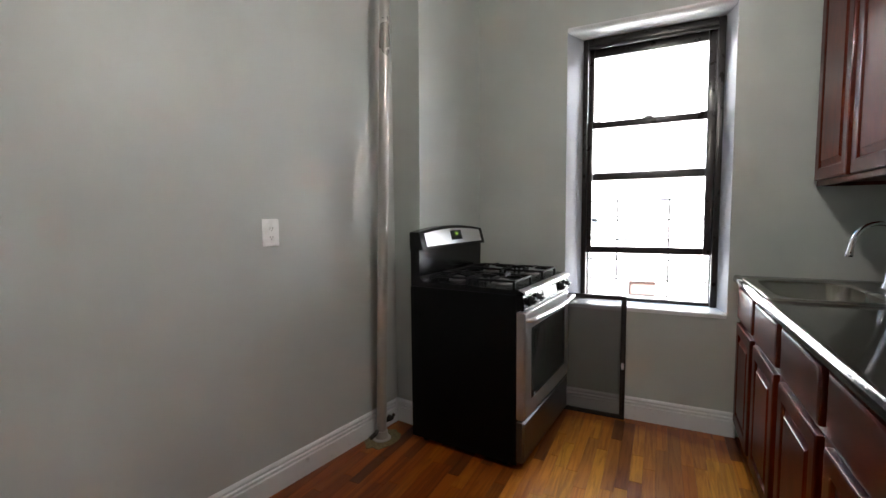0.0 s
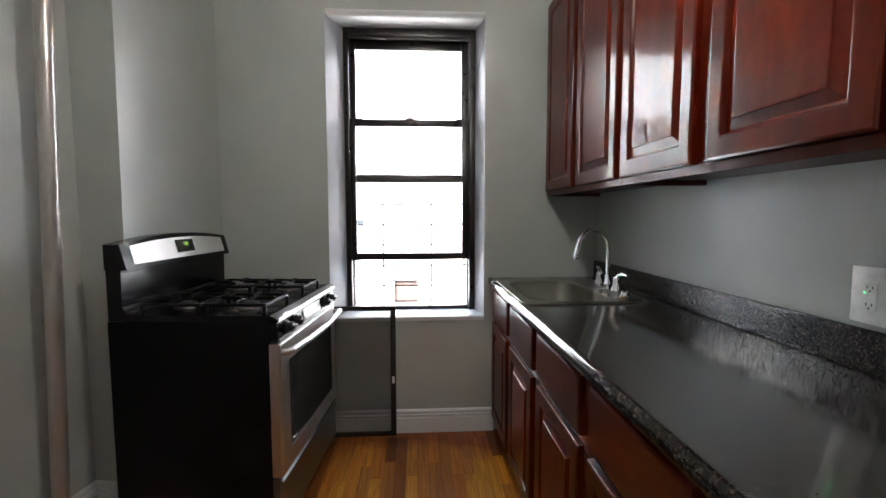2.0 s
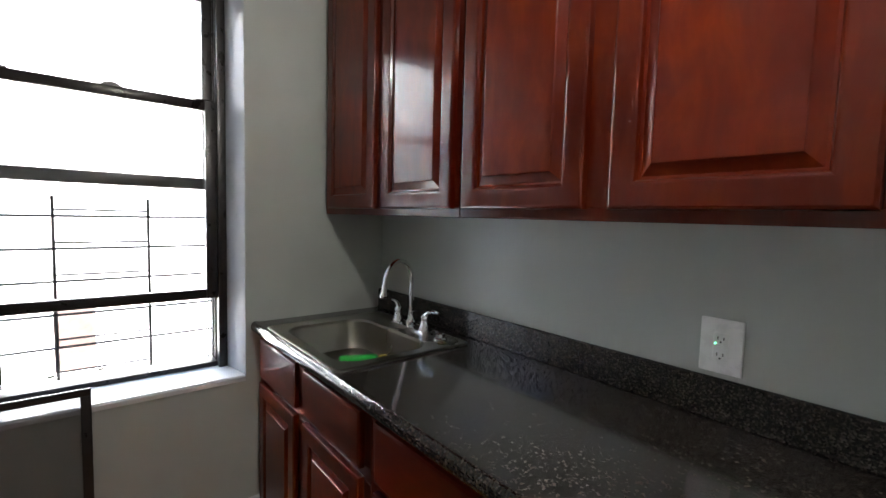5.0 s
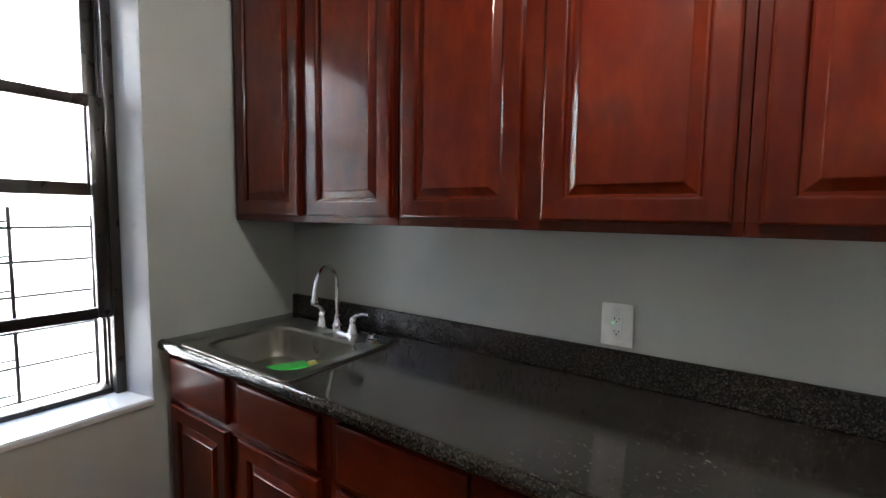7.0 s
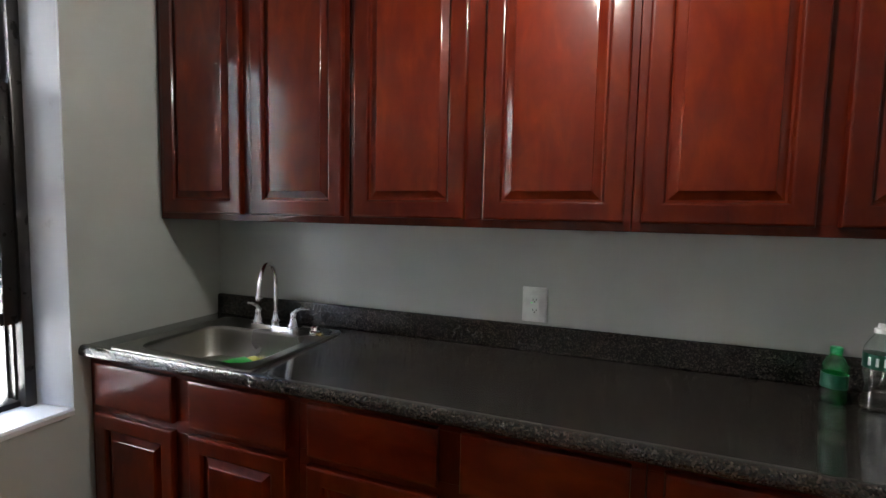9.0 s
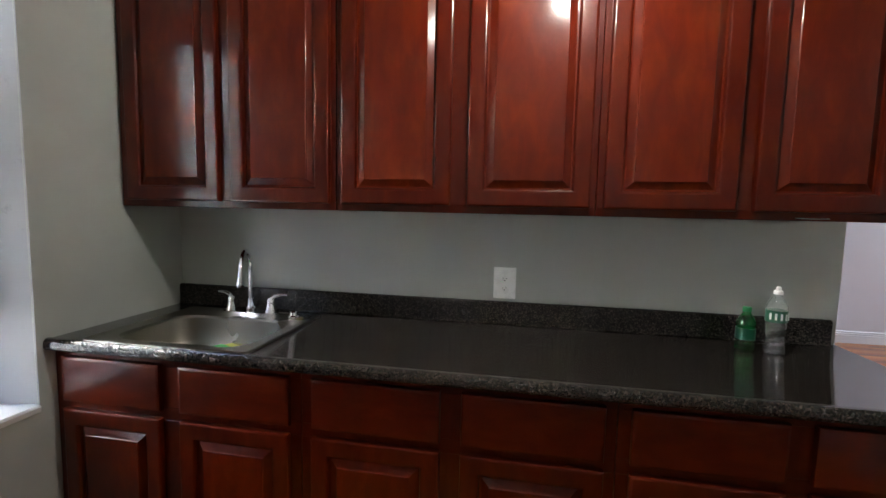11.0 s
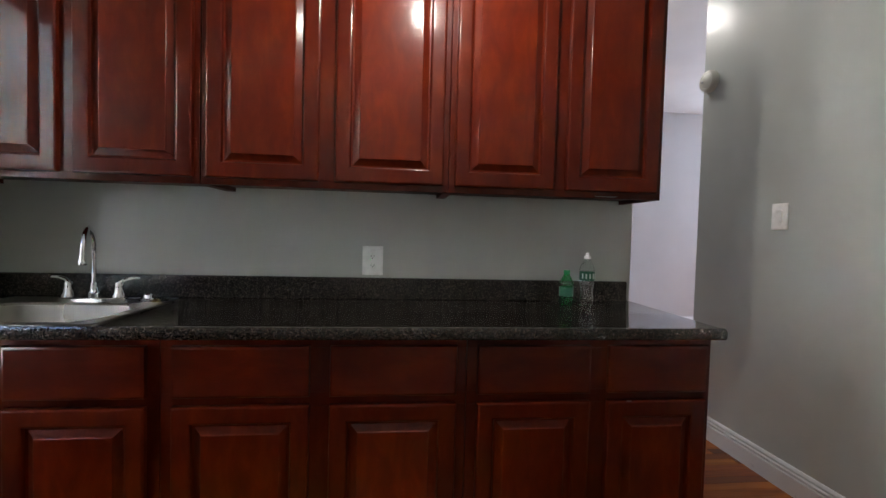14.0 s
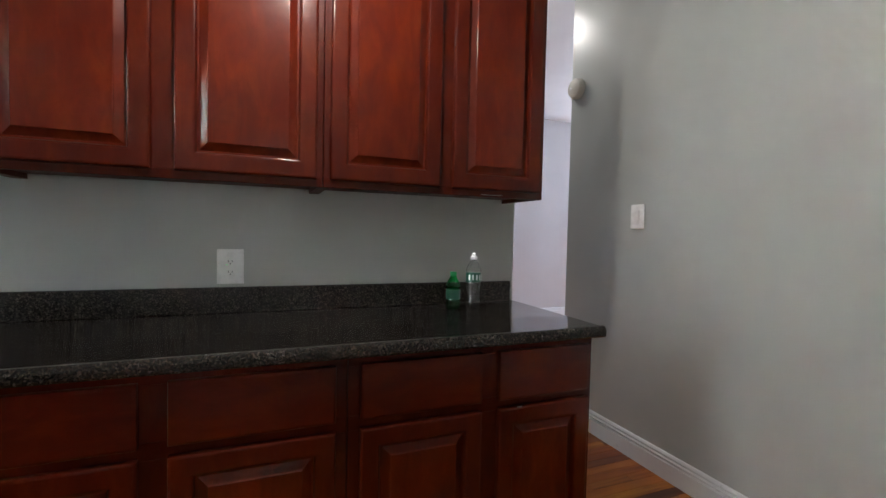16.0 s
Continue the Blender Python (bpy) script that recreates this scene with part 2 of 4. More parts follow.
# ---- mesh tools ----


def box(bm, x0, x1, y0, y1, z0, z1, bev=0.0, seg=2):
    v = [bm.verts.new((x, y, z)) for x in (x0, x1) for y in (y0, y1) for z in (z0, z1)]
    f = [bm.faces.new([v[i] for i in q]) for q in ((0, 1, 3, 2), (4, 6, 7, 5), (0, 4, 5, 1), (2, 3, 7, 6), (0, 2, 6, 4), (1, 5, 7, 3))]
    if bev:
        edges = list({e for q in f for e in q.edges})
        bmesh.ops.bevel(bm, geom=edges, offset=bev, segments=seg, affect="EDGES", profile=0.5)
    return bm


def prism(bm, pts, a, b, axis="y"):
    """A closed outline, extruded from a to b. axis y: pts are (x, z); z: (x, y); x: (y, z)."""
    put = {"y": lambda p, w: (p[0], w, p[1]), "z": lambda p, w: (p[0], p[1], w), "x": lambda p, w: (w, p[0], p[1])}[axis]
    lo, hi = [bm.verts.new(put(p, a)) for p in pts], [bm.verts.new(put(p, b)) for p in pts]
    bm.faces.new(lo), bm.faces.new(hi[::-1])
    for i in range(len(pts)):
        j = (i + 1) % len(pts)
        bm.faces.new((lo[i], lo[j], hi[j], hi[i]))
    return bm


def lathe(bm, profile, at=(0, 0, 0), seg=20, squash=1.0):
    rings = []
    for r, z in profile:
        rings.append([bm.verts.new((at[0] + r * math.cos(a), at[1] + squash * r * math.sin(a), at[2] + z)) for a in (2 * math.pi * k / seg for k in range(seg))])
    for lo, hi in zip(rings, rings[1:]):
        for k in range(seg):
            bm.faces.new((lo[k], lo[(k + 1) % seg], hi[(k + 1) % seg], hi[k]))
    bm.faces.new(rings[0][::-1]), bm.faces.new(rings[-1])
    return bm


def tube(bm, pts, r, seg=12):
    """A round bar along points; r: one radius or one a point."""
    pts = [Vector(p) for p in pts]
    rs = r if isinstance(r, (list, tuple)) else [r] * len(pts)
    rings, side = [], None
    for i, p in enumerate(pts):
        d = (pts[min(i + 1, len(pts) - 1)] - pts[max(i - 1, 0)]).normalized()
        if side is None:
            side = d.orthogonal().normalized()
        side = (side - d * side.dot(d)).normalized()
        up = d.cross(side)
        rings.append([bm.verts.new(p + rs[i] * (math.cos(a) * side + math.sin(a) * up)) for a in (2 * math.pi * k / seg for k in range(seg))])
    for lo, hi in zip(rings, rings[1:]):
        for k in range(seg):
            bm.faces.new((lo[k], lo[(k + 1) % seg], hi[(k + 1) % seg], hi[k]))
    bm.faces.new(rings[0][::-1]), bm.faces.new(rings[-1])
    return bm


def rings_yz(bm, y0, y1, z0, z1, steps, sign=-1, cap=True):
    """Nested rectangles in a plane of constant x: steps of (inset, x); the outward face points along sign."""
    loops = []
    for inset, x in steps:
        a, b, c, d = y0 + inset, y1 - inset, z0 + inset, z1 - inset
        loops.append([bm.verts.new((x, *p)) for p in ((a, c), (b, c), (b, d), (a, d))])
    for lo, hi in zip(loops, loops[1:]):
        for k in range(4):
            bm.faces.new((lo[k], lo[(k + 1) % 4], hi[(k + 1) % 4], hi[k]))
    if cap:
        bm.faces.new(loops[-1])
    return loops


def sweep(bm, path, profile, closed_ends=True):
    """A moulding: profile of (out, z) along plan points; out is to the path's right."""
    sections = []
    for i, p in enumerate(path):
        p = Vector(p)
        a = (p - Vector(path[i - 1])).normalized() if i else None
        b = (Vector(path[i + 1]) - p).normalized() if i < len(path) - 1 else None
        na, nb = (Vector((d.y, -d.x)) if d else None for d in (a, b))
        out = na or nb if not (na and nb) else (na + nb) / (1 + na.dot(nb))
        sections.append([bm.verts.new((p.x + out.x * o, p.y + out.y * o, z)) for o, z in profile])
    m = len(profile)
    for lo, hi in zip(sections, sections[1:]):
        for k in range(m):
            bm.faces.new((lo[k], hi[k], hi[(k + 1) % m], lo[(k + 1) % m]))
    if closed_ends:
        bm.faces.new(sections[0]), bm.faces.new(sections[-1][::-1])
    return bm


def part(name, bm, material, parent=None, label="", smooth=True, **tags):
    bmesh.ops.recalc_face_normals(bm, faces=bm.faces)
    if smooth:
        for f in bm.faces:
            f.smooth = True
        for e in bm.edges:
            e.smooth = len(e.link_faces) == 2 and e.calc_face_angle(3.0) < 0.6
    me = bpy.data.meshes.new(name)
    bm.to_mesh(me)
    bm.free()
    me.materials.append(material)
    ob = new(name, me)
    ob.parent = parent
    return tagged(ob, label, **tags)


def thing(name, label, category, at=(0, 0, 0), rz=0.0, group=""):
    ob = new(name)
    ob.empty_display_size = 0.1
    ob.matrix_basis = pose(*at, 0, 0, rz)
    return tagged(ob, label, category, group)


def slab(name, pts, z0, z1, material, label=""):
    return part(name, prism(bmesh.new(), pts, z0, z1, "z"), material, None, label, False, kind="structure")


# ---- plan ----
NY = 3.41                     # window wall
SY = -0.20                    # wall with the switch
END_Y = 0.595                 # end of the counter wall
CEILING = 2.97
FAR_X = 3.70                  # far wall of the east room


def west(y):
    """The west wall runs a few degrees off square."""
    return -2.449 + (y - 2.795) * 0.145


# ---- walls ----
OX0, OX1, OZ0, OZ1 = -1.553, -0.672, 0.690, 2.385     # opening in the window wall
wall_n = bmesh.new()
box(wall_n, -3.3, OX0, NY, NY + 0.3, 0, CEILING)
box(wall_n, OX1, 0.0, NY, NY + 0.3, 0, CEILING)
box(wall_n, OX0, OX1, NY, NY + 0.3, 0, OZ0)
box(wall_n, OX0, OX1, NY, NY + 0.3, OZ1, CEILING)
part("wall_north", wall_n, SAGE, None, "sage grey painted wall with a deep window opening", False, kind="structure")
slab("wall_east", [(0, END_Y), (0.12, END_Y), (0.12, NY + 0.3), (0, NY + 0.3)], 0, CEILING, SAGE, "sage grey wall behind the counter")
slab("wall_south", [(west(SY) - 0.1, SY), (0.615, SY), (0.615, SY - 0.12), (west(SY) - 0.1, SY - 0.12)], 0, CEILING, SAGE, "sage grey painted wall with a light switch")
slab("wall_west", [(west(SY), SY), (west(2.795), 2.795), (west(2.795) - 0.2, 2.795), (west(SY) - 0.2, SY)], 0, CEILING, SAGE_LIT, "sage grey painted wall, lightened for window light")
chase = slab("wall_chase", [(west(2.795) - 0.2, 2.797), (west(2.795), 2.795), (-2.268, 2.768), (-2.140, NY), (west(2.795) - 0.2, NY)], 0, CEILING, SAGE, "boxed-out corner of the sage grey wall")
for v in chase.data.vertices:
    if v.co.z > 1 and -2.3 < v.co.x < -2.2:
        v.co.x += 0.025
re = bmesh.new()
box(re, FAR_X, FAR_X + 0.12, -5, -4.6, 0, CEILING)
box(re, FAR_X, FAR_X + 0.12, -3.4, NY + 0.3, 0, CEILING)
box(re, FAR_X, FAR_X + 0.12, -4.6, -3.4, 0, 0.8)
box(re, FAR_X, FAR_X + 0.12, -4.6, -3.4, 2.4, CEILING)
part("wall_room_east", re, ROOM, None, "pale wall of the next room", False, kind="structure")
slab("wall_room_south", [(-1.2, -5), (FAR_X, -5), (FAR_X, -5.12), (-1.2, -5.12)], 0, CEILING, ROOM)
slab("wall_room_west", [(-1.2, -5), (-1.2, SY - 0.12), (-1.32, SY - 0.12), (-1.32, -5)], 0, CEILING, ROOM)
slab("wall_room_north", [(0.12, NY), (FAR_X, NY), (FAR_X, NY + 0.3), (0.12, NY + 0.3)], 0, CEILING, ROOM)
slab("ceiling", [(-3.4, -5.2), (FAR_X + 0.2, -5.2), (FAR_X + 0.2, NY + 0.35), (-3.4, NY + 0.35)], CEILING, CEILING + 0.15, CEIL, "flat white ceiling")
floor = slab("floor", [(-3.4, -5.2), (FAR_X + 0.2, -5.2), (FAR_X + 0.2, NY + 0.35), (-3.4, NY + 0.35)], -0.2, -0.012, SUBFLOOR, "oak strip floor with a glossy orange finish")

BASE = [(0, 0), (0.019, 0), (0.019, 0.088), (0.009, 0.091), (0.009, 0.098), (0.018, 0.101), (0.018, 0.108), (0.007, 0.111), (0.007, 0.118), (0.014, 0.124), (0.010, 0.133), (0.004, 0.137), (0, 0.137)]
for name, path in (("baseboard", [(west(SY), SY), (west(2.795), 2.795), (-2.268, 2.768), (-2.140, NY), (-0.612, NY)]),
                   ("baseboard", [(0.615, SY - 0.12), (0.615, SY), (west(SY), SY)]),
                   ("baseboard", [(0.12, NY), (0.12, END_Y), (0.0, END_Y)]),
                   ("baseboard", [(FAR_X, NY), (FAR_X, -5)])):
    part(name, sweep(bmesh.new(), path, BASE), WHITE, None, "white painted moulded baseboard", kind="structure")

# ---- window ----
FX0, FX1, FZ0, FZ1, FY = -1.480, -0.708, 0.697, 2.36, 3.545
rev = bmesh.new()
T = 0.004
prism(rev, [(OX0 - 0.002, NY - T), (FX0, FY), (FX0, NY + 0.3), (OX0 - 0.0, NY + 0.3)], OZ0, OZ1, "z")
prism(rev, [(OX1 + 0.002, NY - T), (FX1, FY), (FX1, NY + 0.3), (OX1 + 0.0, NY + 0.3)], OZ0, OZ1, "z")
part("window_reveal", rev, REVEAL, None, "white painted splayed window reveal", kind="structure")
sill = bmesh.new()
prism(sill, [(NY - 0.012, OZ0 - 0.022), (NY - 0.014, OZ0 - 0.004), (NY - 0.006, OZ0 + 0.003), (FY + 0.02, FZ0 + 0.002), (NY + 0.3, FZ0 - 0.01), (NY + 0.3, OZ0 - 0.022), (NY - 0.001, OZ0 - 0.022)], OX0 + 0.001, OX1 - 0.001, "x")
part("window_sill", sill, WHITE, None, "white painted window sill", kind="structure")
head = bmesh.new()
hp = [(NY - 0.006 + 0.03 * (1 - math.cos(a)), OZ1 + 0.012 - 0.03 * math.sin(a)) for a in (k * math.pi / 10 for k in range(6))]
prism(head, hp + [(FY, FZ1), (NY + 0.29, FZ1), (NY + 0.29, OZ1 + 0.012)], OX0 + 0.002, OX1 - 0.002, "x")
part("window_head", head, WHITE, None, "white painted rounded window head", kind="structure")

win = thing("window_1", "dark bronze double-hung window with its lower sash raised", "window", (0, 0, 0))
win["kind"] = "structure"
fr = bmesh.new()
box(fr, FX0, FX0 + 0.030, FY, FY + 0.13, FZ0, FZ1, 0.003)
box(fr, FX1 - 0.034, FX1, FY, FY + 0.13, FZ0, FZ1, 0.003)
box(fr, FX0 + 0.03, FX1 - 0.034, FY, FY + 0.13, FZ1 - 0.045, FZ1, 0.003)
box(fr, FX0 + 0.03, FX1 - 0.034, FY + 0.03, FY + 0.13, FZ0, FZ0 + 0.022, 0.003)
for x in (FX0 + 0.030, FX1 - 0.040):
    box(fr, x, x + 0.006, FY + 0.048, FY + 0.054, FZ0 + 0.02, FZ1 - 0.045)
    box(fr, x, x + 0.006, FY + 0.094, FY + 0.100, FZ0 + 0.02, FZ1 - 0.045)
box(fr, FX0 + 0.03, FX1 - 0.034, FY + 0.004, FY + 0.016, FZ1 - 0.062, FZ1 - 0.045, 0.002)
part("window_frame", fr, BRONZE, win)
for tx in (-1.455, -1.441, -0.757):
    part("storm_track", box(bmesh.new(), tx, tx + 0.006, FY + 0.155, FY + 0.163, FZ0 - 0.004, 1.10), BRONZE, win, "thin dark storm track")


def sash(name, y, z0, z1, low, top, locks):
    sx0, sx1, th = FX0 + 0.031, FX1 - 0.035, 0.028
    s = bmesh.new()
    box(s, sx0, sx0 + 0.030, y, y + th, z0, z1, 0.003)
    box(s, sx1 - 0.042, sx1, y, y + th, z0, z1, 0.003)
    box(s, sx0 + 0.03, sx1 - 0.042, y, y + th, z0, z0 + low, 0.004)
    box(s, sx0 + 0.03, sx1 - 0.042, y, y + th, z1 - top, z1, 0.004)
    ob = part(name, s, BRONZE, win, "dark bronze sash frame")
    g = part("pane", box(bmesh.new(), sx0 + 0.028, sx1 - 0.040, y + 0.010, y + 0.015, z0 + low - 0.002, z1 - top + 0.002), GLASS, ob, "clear window pane", False)
    g.visible_shadow = False
    if locks:
        k = bmesh.new()
        box(k, sx0 + 0.01, sx0 + 0.075, y + 0.004, y + 0.022, z1, z1 + 0.007, 0.002)
        box(k, sx1 - 0.08, sx1 - 0.01, y + 0.004, y + 0.022, z1, z1 + 0.007, 0.002)
        part("tilt_latch", k, BRONZE, ob, "pair of dark tilt latches")
        c = bmesh.new()
        mid = (sx0 + sx1) / 2
        prism(c, [(mid - 0.035, z1), (mid - 0.025, z1 + 0.007), (mid - 0.008, z1 + 0.014), (mid + 0.014, z1 + 0.013), (mid + 0.024, z1 + 0.006), (mid + 0.036, z1)], y + 0.002, y + 0.024)
        part("sash_lock", c, BRONZE, ob, "dark cam sash lock")
    return ob


sash("lower_sash", FY + 0.012, 1.006, 1.842, 0.042, 0.040, True)
sash("upper_sash", FY + 0.062, 1.474, FZ1 - 0.046, 0.050, 0.055, False)

grille = thing("window_guard", "thin black iron guard bars outside the window", "window guard", (0, 3.85, 0))
for x in (-1.285, -0.963):
    part("post", box(bmesh.new(), x - 0.006, x + 0.006, -0.005, 0.005, 0.56, 1.43), GRILLE, grille)
for x in (-1.535, -1.508, -0.705):
    part("post", box(bmesh.new(), x - 0.0065, x + 0.0065, -0.005, 0.005, 0.56, 1.40), GRILLE, grille)
for z in (0.660, 0.800, 0.937, 1.077, 1.212, 1.346):
    part("rail", tube(bmesh.new(), [(-1.535, 0, z), (-0.705, 0, z + 0.004)], 0.0062, 6), GRILLE, grille)
for z in (0.694, 0.832, 1.104, 1.238, 1.374):
    part("rail", tube(bmesh.new(), [(-1.285, 0.01, z), (-0.963, 0.01, z)], 0.0052, 6), GRILLE, grille)
part("bracket", box(bmesh.new(), -1.54, -0.70, -0.14, 0.006, 0.545, 0.56), GRILLE, grille)

# ---- outside ----
slab("ground", [(-400, NY + 1), (400, NY + 1), (400, 800), (-400, 800)], -6.3, -6.0, GROUND, "yard between the buildings")
bld = thing("apartment_building", "pale sunlit apartment building across the yard", "building", (0, 10, -6))
wins = [(-1.60, -1.03, 4.86, 5.97, BROWN), (-2.40, -2.12, 6.88, 7.22, BLUEGLASS), (1.6, 2.5, 4.9, 6.3, BLUEGLASS), (-4.9, -4.0, 4.9, 6.3, BLUEGLASS), (1.6, 2.5, 7.9, 9.3, BLUEGLASS), (-4.9, -4.0, 7.9, 9.3, BLUEGLASS)]
xs = sorted({-12.0, 12.0, *(w[0] for w in wins), *(w[1] for w in wins)})
zs = sorted({0.0, 13.0, *(w[2] for w in wins), *(w[3] for w in wins)})
wl = bmesh.new()
for a, b in zip(xs, xs[1:]):
    for c, d in zip(zs, zs[1:]):
        if not any(w[0] <= a and b <= w[1] and w[2] <= c and d <= w[3] for w in wins):
            box(wl, a, b, 0, 0.3, c, d)
bmesh.ops.remove_doubles(wl, verts=wl.verts, dist=0.001)
part("wall", wl, FACADE, bld, "", False)
part("roof", box(bmesh.new(), -12.1, 12.1, -0.15, 6, 13, 13.3), FACADE_TRIM, bld, "", False)
for x0, x1, z0, z1, mat in wins:
    w = bmesh.new()
    for q in ((x0 - 0.05, x0 + 0.04, z0, z1), (x1 - 0.04, x1 + 0.05, z0, z1), (x0 - 0.05, x1 + 0.05, z1 - 0.04, z1 + 0.06), (x0 - 0.07, x1 + 0.07, z0 - 0.07, z0 + 0.04)):
        box(w, q[0], q[1], -0.03, 0.12, q[2], q[3])
    wo = part("window", w, FACADE_TRIM, bld, "white window frame", False)
    part("pane", box(bmesh.new(), x0 + 0.04, x1 - 0.04, 0.06, 0.08, z0 + 0.04, z1 - 0.04), mat, wo, "", False)

# Added, out of view: sunlit reflector that brightens the kitchen's west wall.
wing = thing("apartment_building", "added unseen white block that bounces sunlight into the window", "building", (2.0, 4.6, -6))
part("wall", box(bmesh.new(), 0, 0.3, 0, 5.2, 0, 16), BOUNCE_WHITE, wing, "", False)
part("roof", box(bmesh.new(), -0.1, 6, -0.1, 5.2, 16, 16.3), FACADE_TRIM, wing, "", False)
# Added, out of view: pale reflector for the east side and the cabinet doors.
wing = thing("apartment_building", "added unseen pale block that bounces light in from the west", "building", (-7.5, 4.6, -6))
part("wall", box(bmesh.new(), -0.3, 0, 0, 5.2, 0, 13), BOUNCE_WHITE, wing, "", False)
part("roof", box(bmesh.new(), -6, 0.1, -0.1, 5.2, 13, 13.3), FACADE_TRIM, wing, "", False)

# ---- cabinets ----


def panel_door(name, parent, x, y0, y1, z0, z1, sign=-1):
    """A raised-panel door whose back is at x and which faces along sign."""
    s, th = sign, 0.021
    d = bmesh.new()
    w = 0.060
    steps = [(0, x), (0, x + s * (th - 0.006)), (0.0015, x + s * (th - 0.003)), (0.007, x + s * th), (0.009, x + s * th), (w - 0.012, x + s * th), (w - 0.010, x + s * th), (w - 0.004, x + s * (th - 0.003)), (w, x + s * (th - 0.011))]
    loops = rings_yz(d, y0, y1, z0, z1, steps, s, False)
    d.faces.new(loops[0])
    ob = part(name, d, CHERRY_V, parent, "cherry raised-panel door")
    p = bmesh.new()
    steps = [(w - 0.002, x + s * (th - 0.013)), (w + 0.006, x + s * (th - 0.0145)), (w + 0.0075, x + s * (th - 0.0138)), (w + 0.0265, x + s * (th - 0.0047)), (w + 0.028, x + s * (th - 0.004)), (w + 0.0305, x + s * (th - 0.0008)), (w + 0.032, x + s * (th - 0.0005)), (w + 0.036, x + s * (th - 0.0005)), (w + 0.038, x + s * (th - 0.0005))]
    rings_yz(p, y0, y1, z0, z1, steps, s)
    part("panel", p, CHERRY_P, ob)
    return ob


def drawer_front(parent, x, y0, y1, z0, z1):
    d = bmesh.new()
    loops = rings_yz(d, y0, y1, z0, z1, [(0, x), (0, x - 0.012), (0.002, x - 0.016), (0.008, x - 0.0187), (0.010, x - 0.019), (0.012, x - 0.019)], -1)
    d.faces.new(loops[0])
    return part("drawer_front", d, CHERRY_H, parent, "flat cherry drawer front with eased edges")


UPPER = [((3.408, 2.473), ((3.368, 2.953), (2.903, 2.495))), ((2.471, 1.541), ((2.449, 2.040), (1.979, 1.562))), ((1.539, 0.650), ((1.517, 1.114), (1.064, 0.673)))]
UZ0, UZ1, UX = 1.384, 2.435, -0.309
for (ya, yb), doors in UPPER:
    c = thing("wall_cabinet", "glossy cherry wall cabinet with two closed raised-panel doors", "cabinet", (0, yb, UZ0), 0, "wall cabinets over the counter")
    b = bmesh.new()
    h, w = UZ1 - UZ0, ya - yb
    prism(b, [(0, 0), (0.018, 0), (0.018, 0.018), (w - 0.018, 0.018), (w - 0.018, 0), (w, 0), (w, h), (0, h)], UX + 0.02, -0.001, "x")
    part("body", b, CHERRY_V, c)
    f = bmesh.new()
    cuts = [0.0] + sorted(v - yb for dd in doors for v in dd) + [w]
    box(f, UX, UX + 0.02, 0, w, 0, 0.030, 0.0015, 1)
    box(f, UX, UX + 0.02, 0, w, h - 0.04, h, 0.0015, 1)
    for a, e in ((cuts[0], cuts[1] + 0.012), (cuts[2] - 0.012, cuts[3] + 0.012), (cuts[4] - 0.012, cuts[5])):
        box(f, UX, UX + 0.02, a, e, 0.030, h - 0.04, 0.001, 1)
    part("face_frame", f, CHERRY_V, c)
    for a, e in doors:
        panel_door("door", c, UX - 0.001, e - yb, a - yb, 0.026, h - 0.018)
    if yb < 1:
        part("scratch", tube(bmesh.new(), [(UX - 0.001, 0.19, 0.0085), (UX - 0.001, 0.235, 0.007), (UX - 0.001, 0.285, 0.0085)], 0.0014, 5), REVEAL, c, "pale scratch on the bottom rail")

LOWER = [((3.408, 2.462), ((3.365, 2.971), (2.898, 2.498))), ((2.460, 1.498), ((2.422, 2.006), (1.942, 1.531))), ((1.496, 0.622), ((1.461, 1.069), (1.007, 0.644)))]
LX = -0.608
for (ya, yb), doors in LOWER:
    c = thing("base_cabinet", "dark cherry base cabinet with two drawers over two closed doors", "cabinet", (0, yb, 0), 0, "base cabinets under the counter")
    w = ya - yb
    b = bmesh.new()
    box(b, LX + 0.02, -0.001, 0, w, 0.10, 0.70)
    box(b, LX + 0.02, -0.001, 0, 0.018, 0.70, 0.878)
    box(b, LX + 0.02, -0.001, w - 0.018, w, 0.70, 0.878)
    box(b, LX + 0.075, -0.001, 0.0, w, 0.0, 0.10)
    part("body", b, CHERRY_V, c)
    f = bmesh.new()
    cuts = [0.0] + sorted(v - yb for dd in doors for v in dd) + [w]
    box(f, LX, LX + 0.02, 0, w, 0.845, 0.879, 0.001, 1)
    box(f, LX, LX + 0.02, 0, w, 0.655, 0.70, 0.001, 1)
    box(f, LX, LX + 0.02, 0, w, 0.09, 0.125, 0.001, 1)
    for a, e in ((cuts[0], cuts[1] + 0.012), (cuts[2] - 0.012, cuts[3] + 0.012), (cuts[4] - 0.012, cuts[5])):
        box(f, LX, LX + 0.02, a, e, 0.70, 0.845, 0.001, 1)
        box(f, LX, LX + 0.02, a, e, 0.125, 0.655, 0.001, 1)
    part("face_frame", f, CHERRY_V, c)
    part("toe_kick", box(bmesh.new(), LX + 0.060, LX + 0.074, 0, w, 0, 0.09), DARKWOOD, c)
    for a, e in doors:
        panel_door("door", c, LX - 0.001, e - yb, a - yb, 0.108, 0.664)
        drawer_front(c, LX - 0.001, e - yb, a - yb, 0.690, 0.854)

    if yb < 1:
        part("chip", tube(bmesh.new(), [(LX - 0.021, 0.30, 0.6640), (LX - 0.021, 0.318, 0.6645)], 0.0012, 5), REVEAL, c, "pale chipped spot")

# ---- counter with its sink ----
CX, CZ, CY0, CY1 = -0.648, 0.914, 0.592, 3.4085
SX0, SX1, SY0, SY1 = -0.574, -0.225, 2.700, 3.215       # bowl
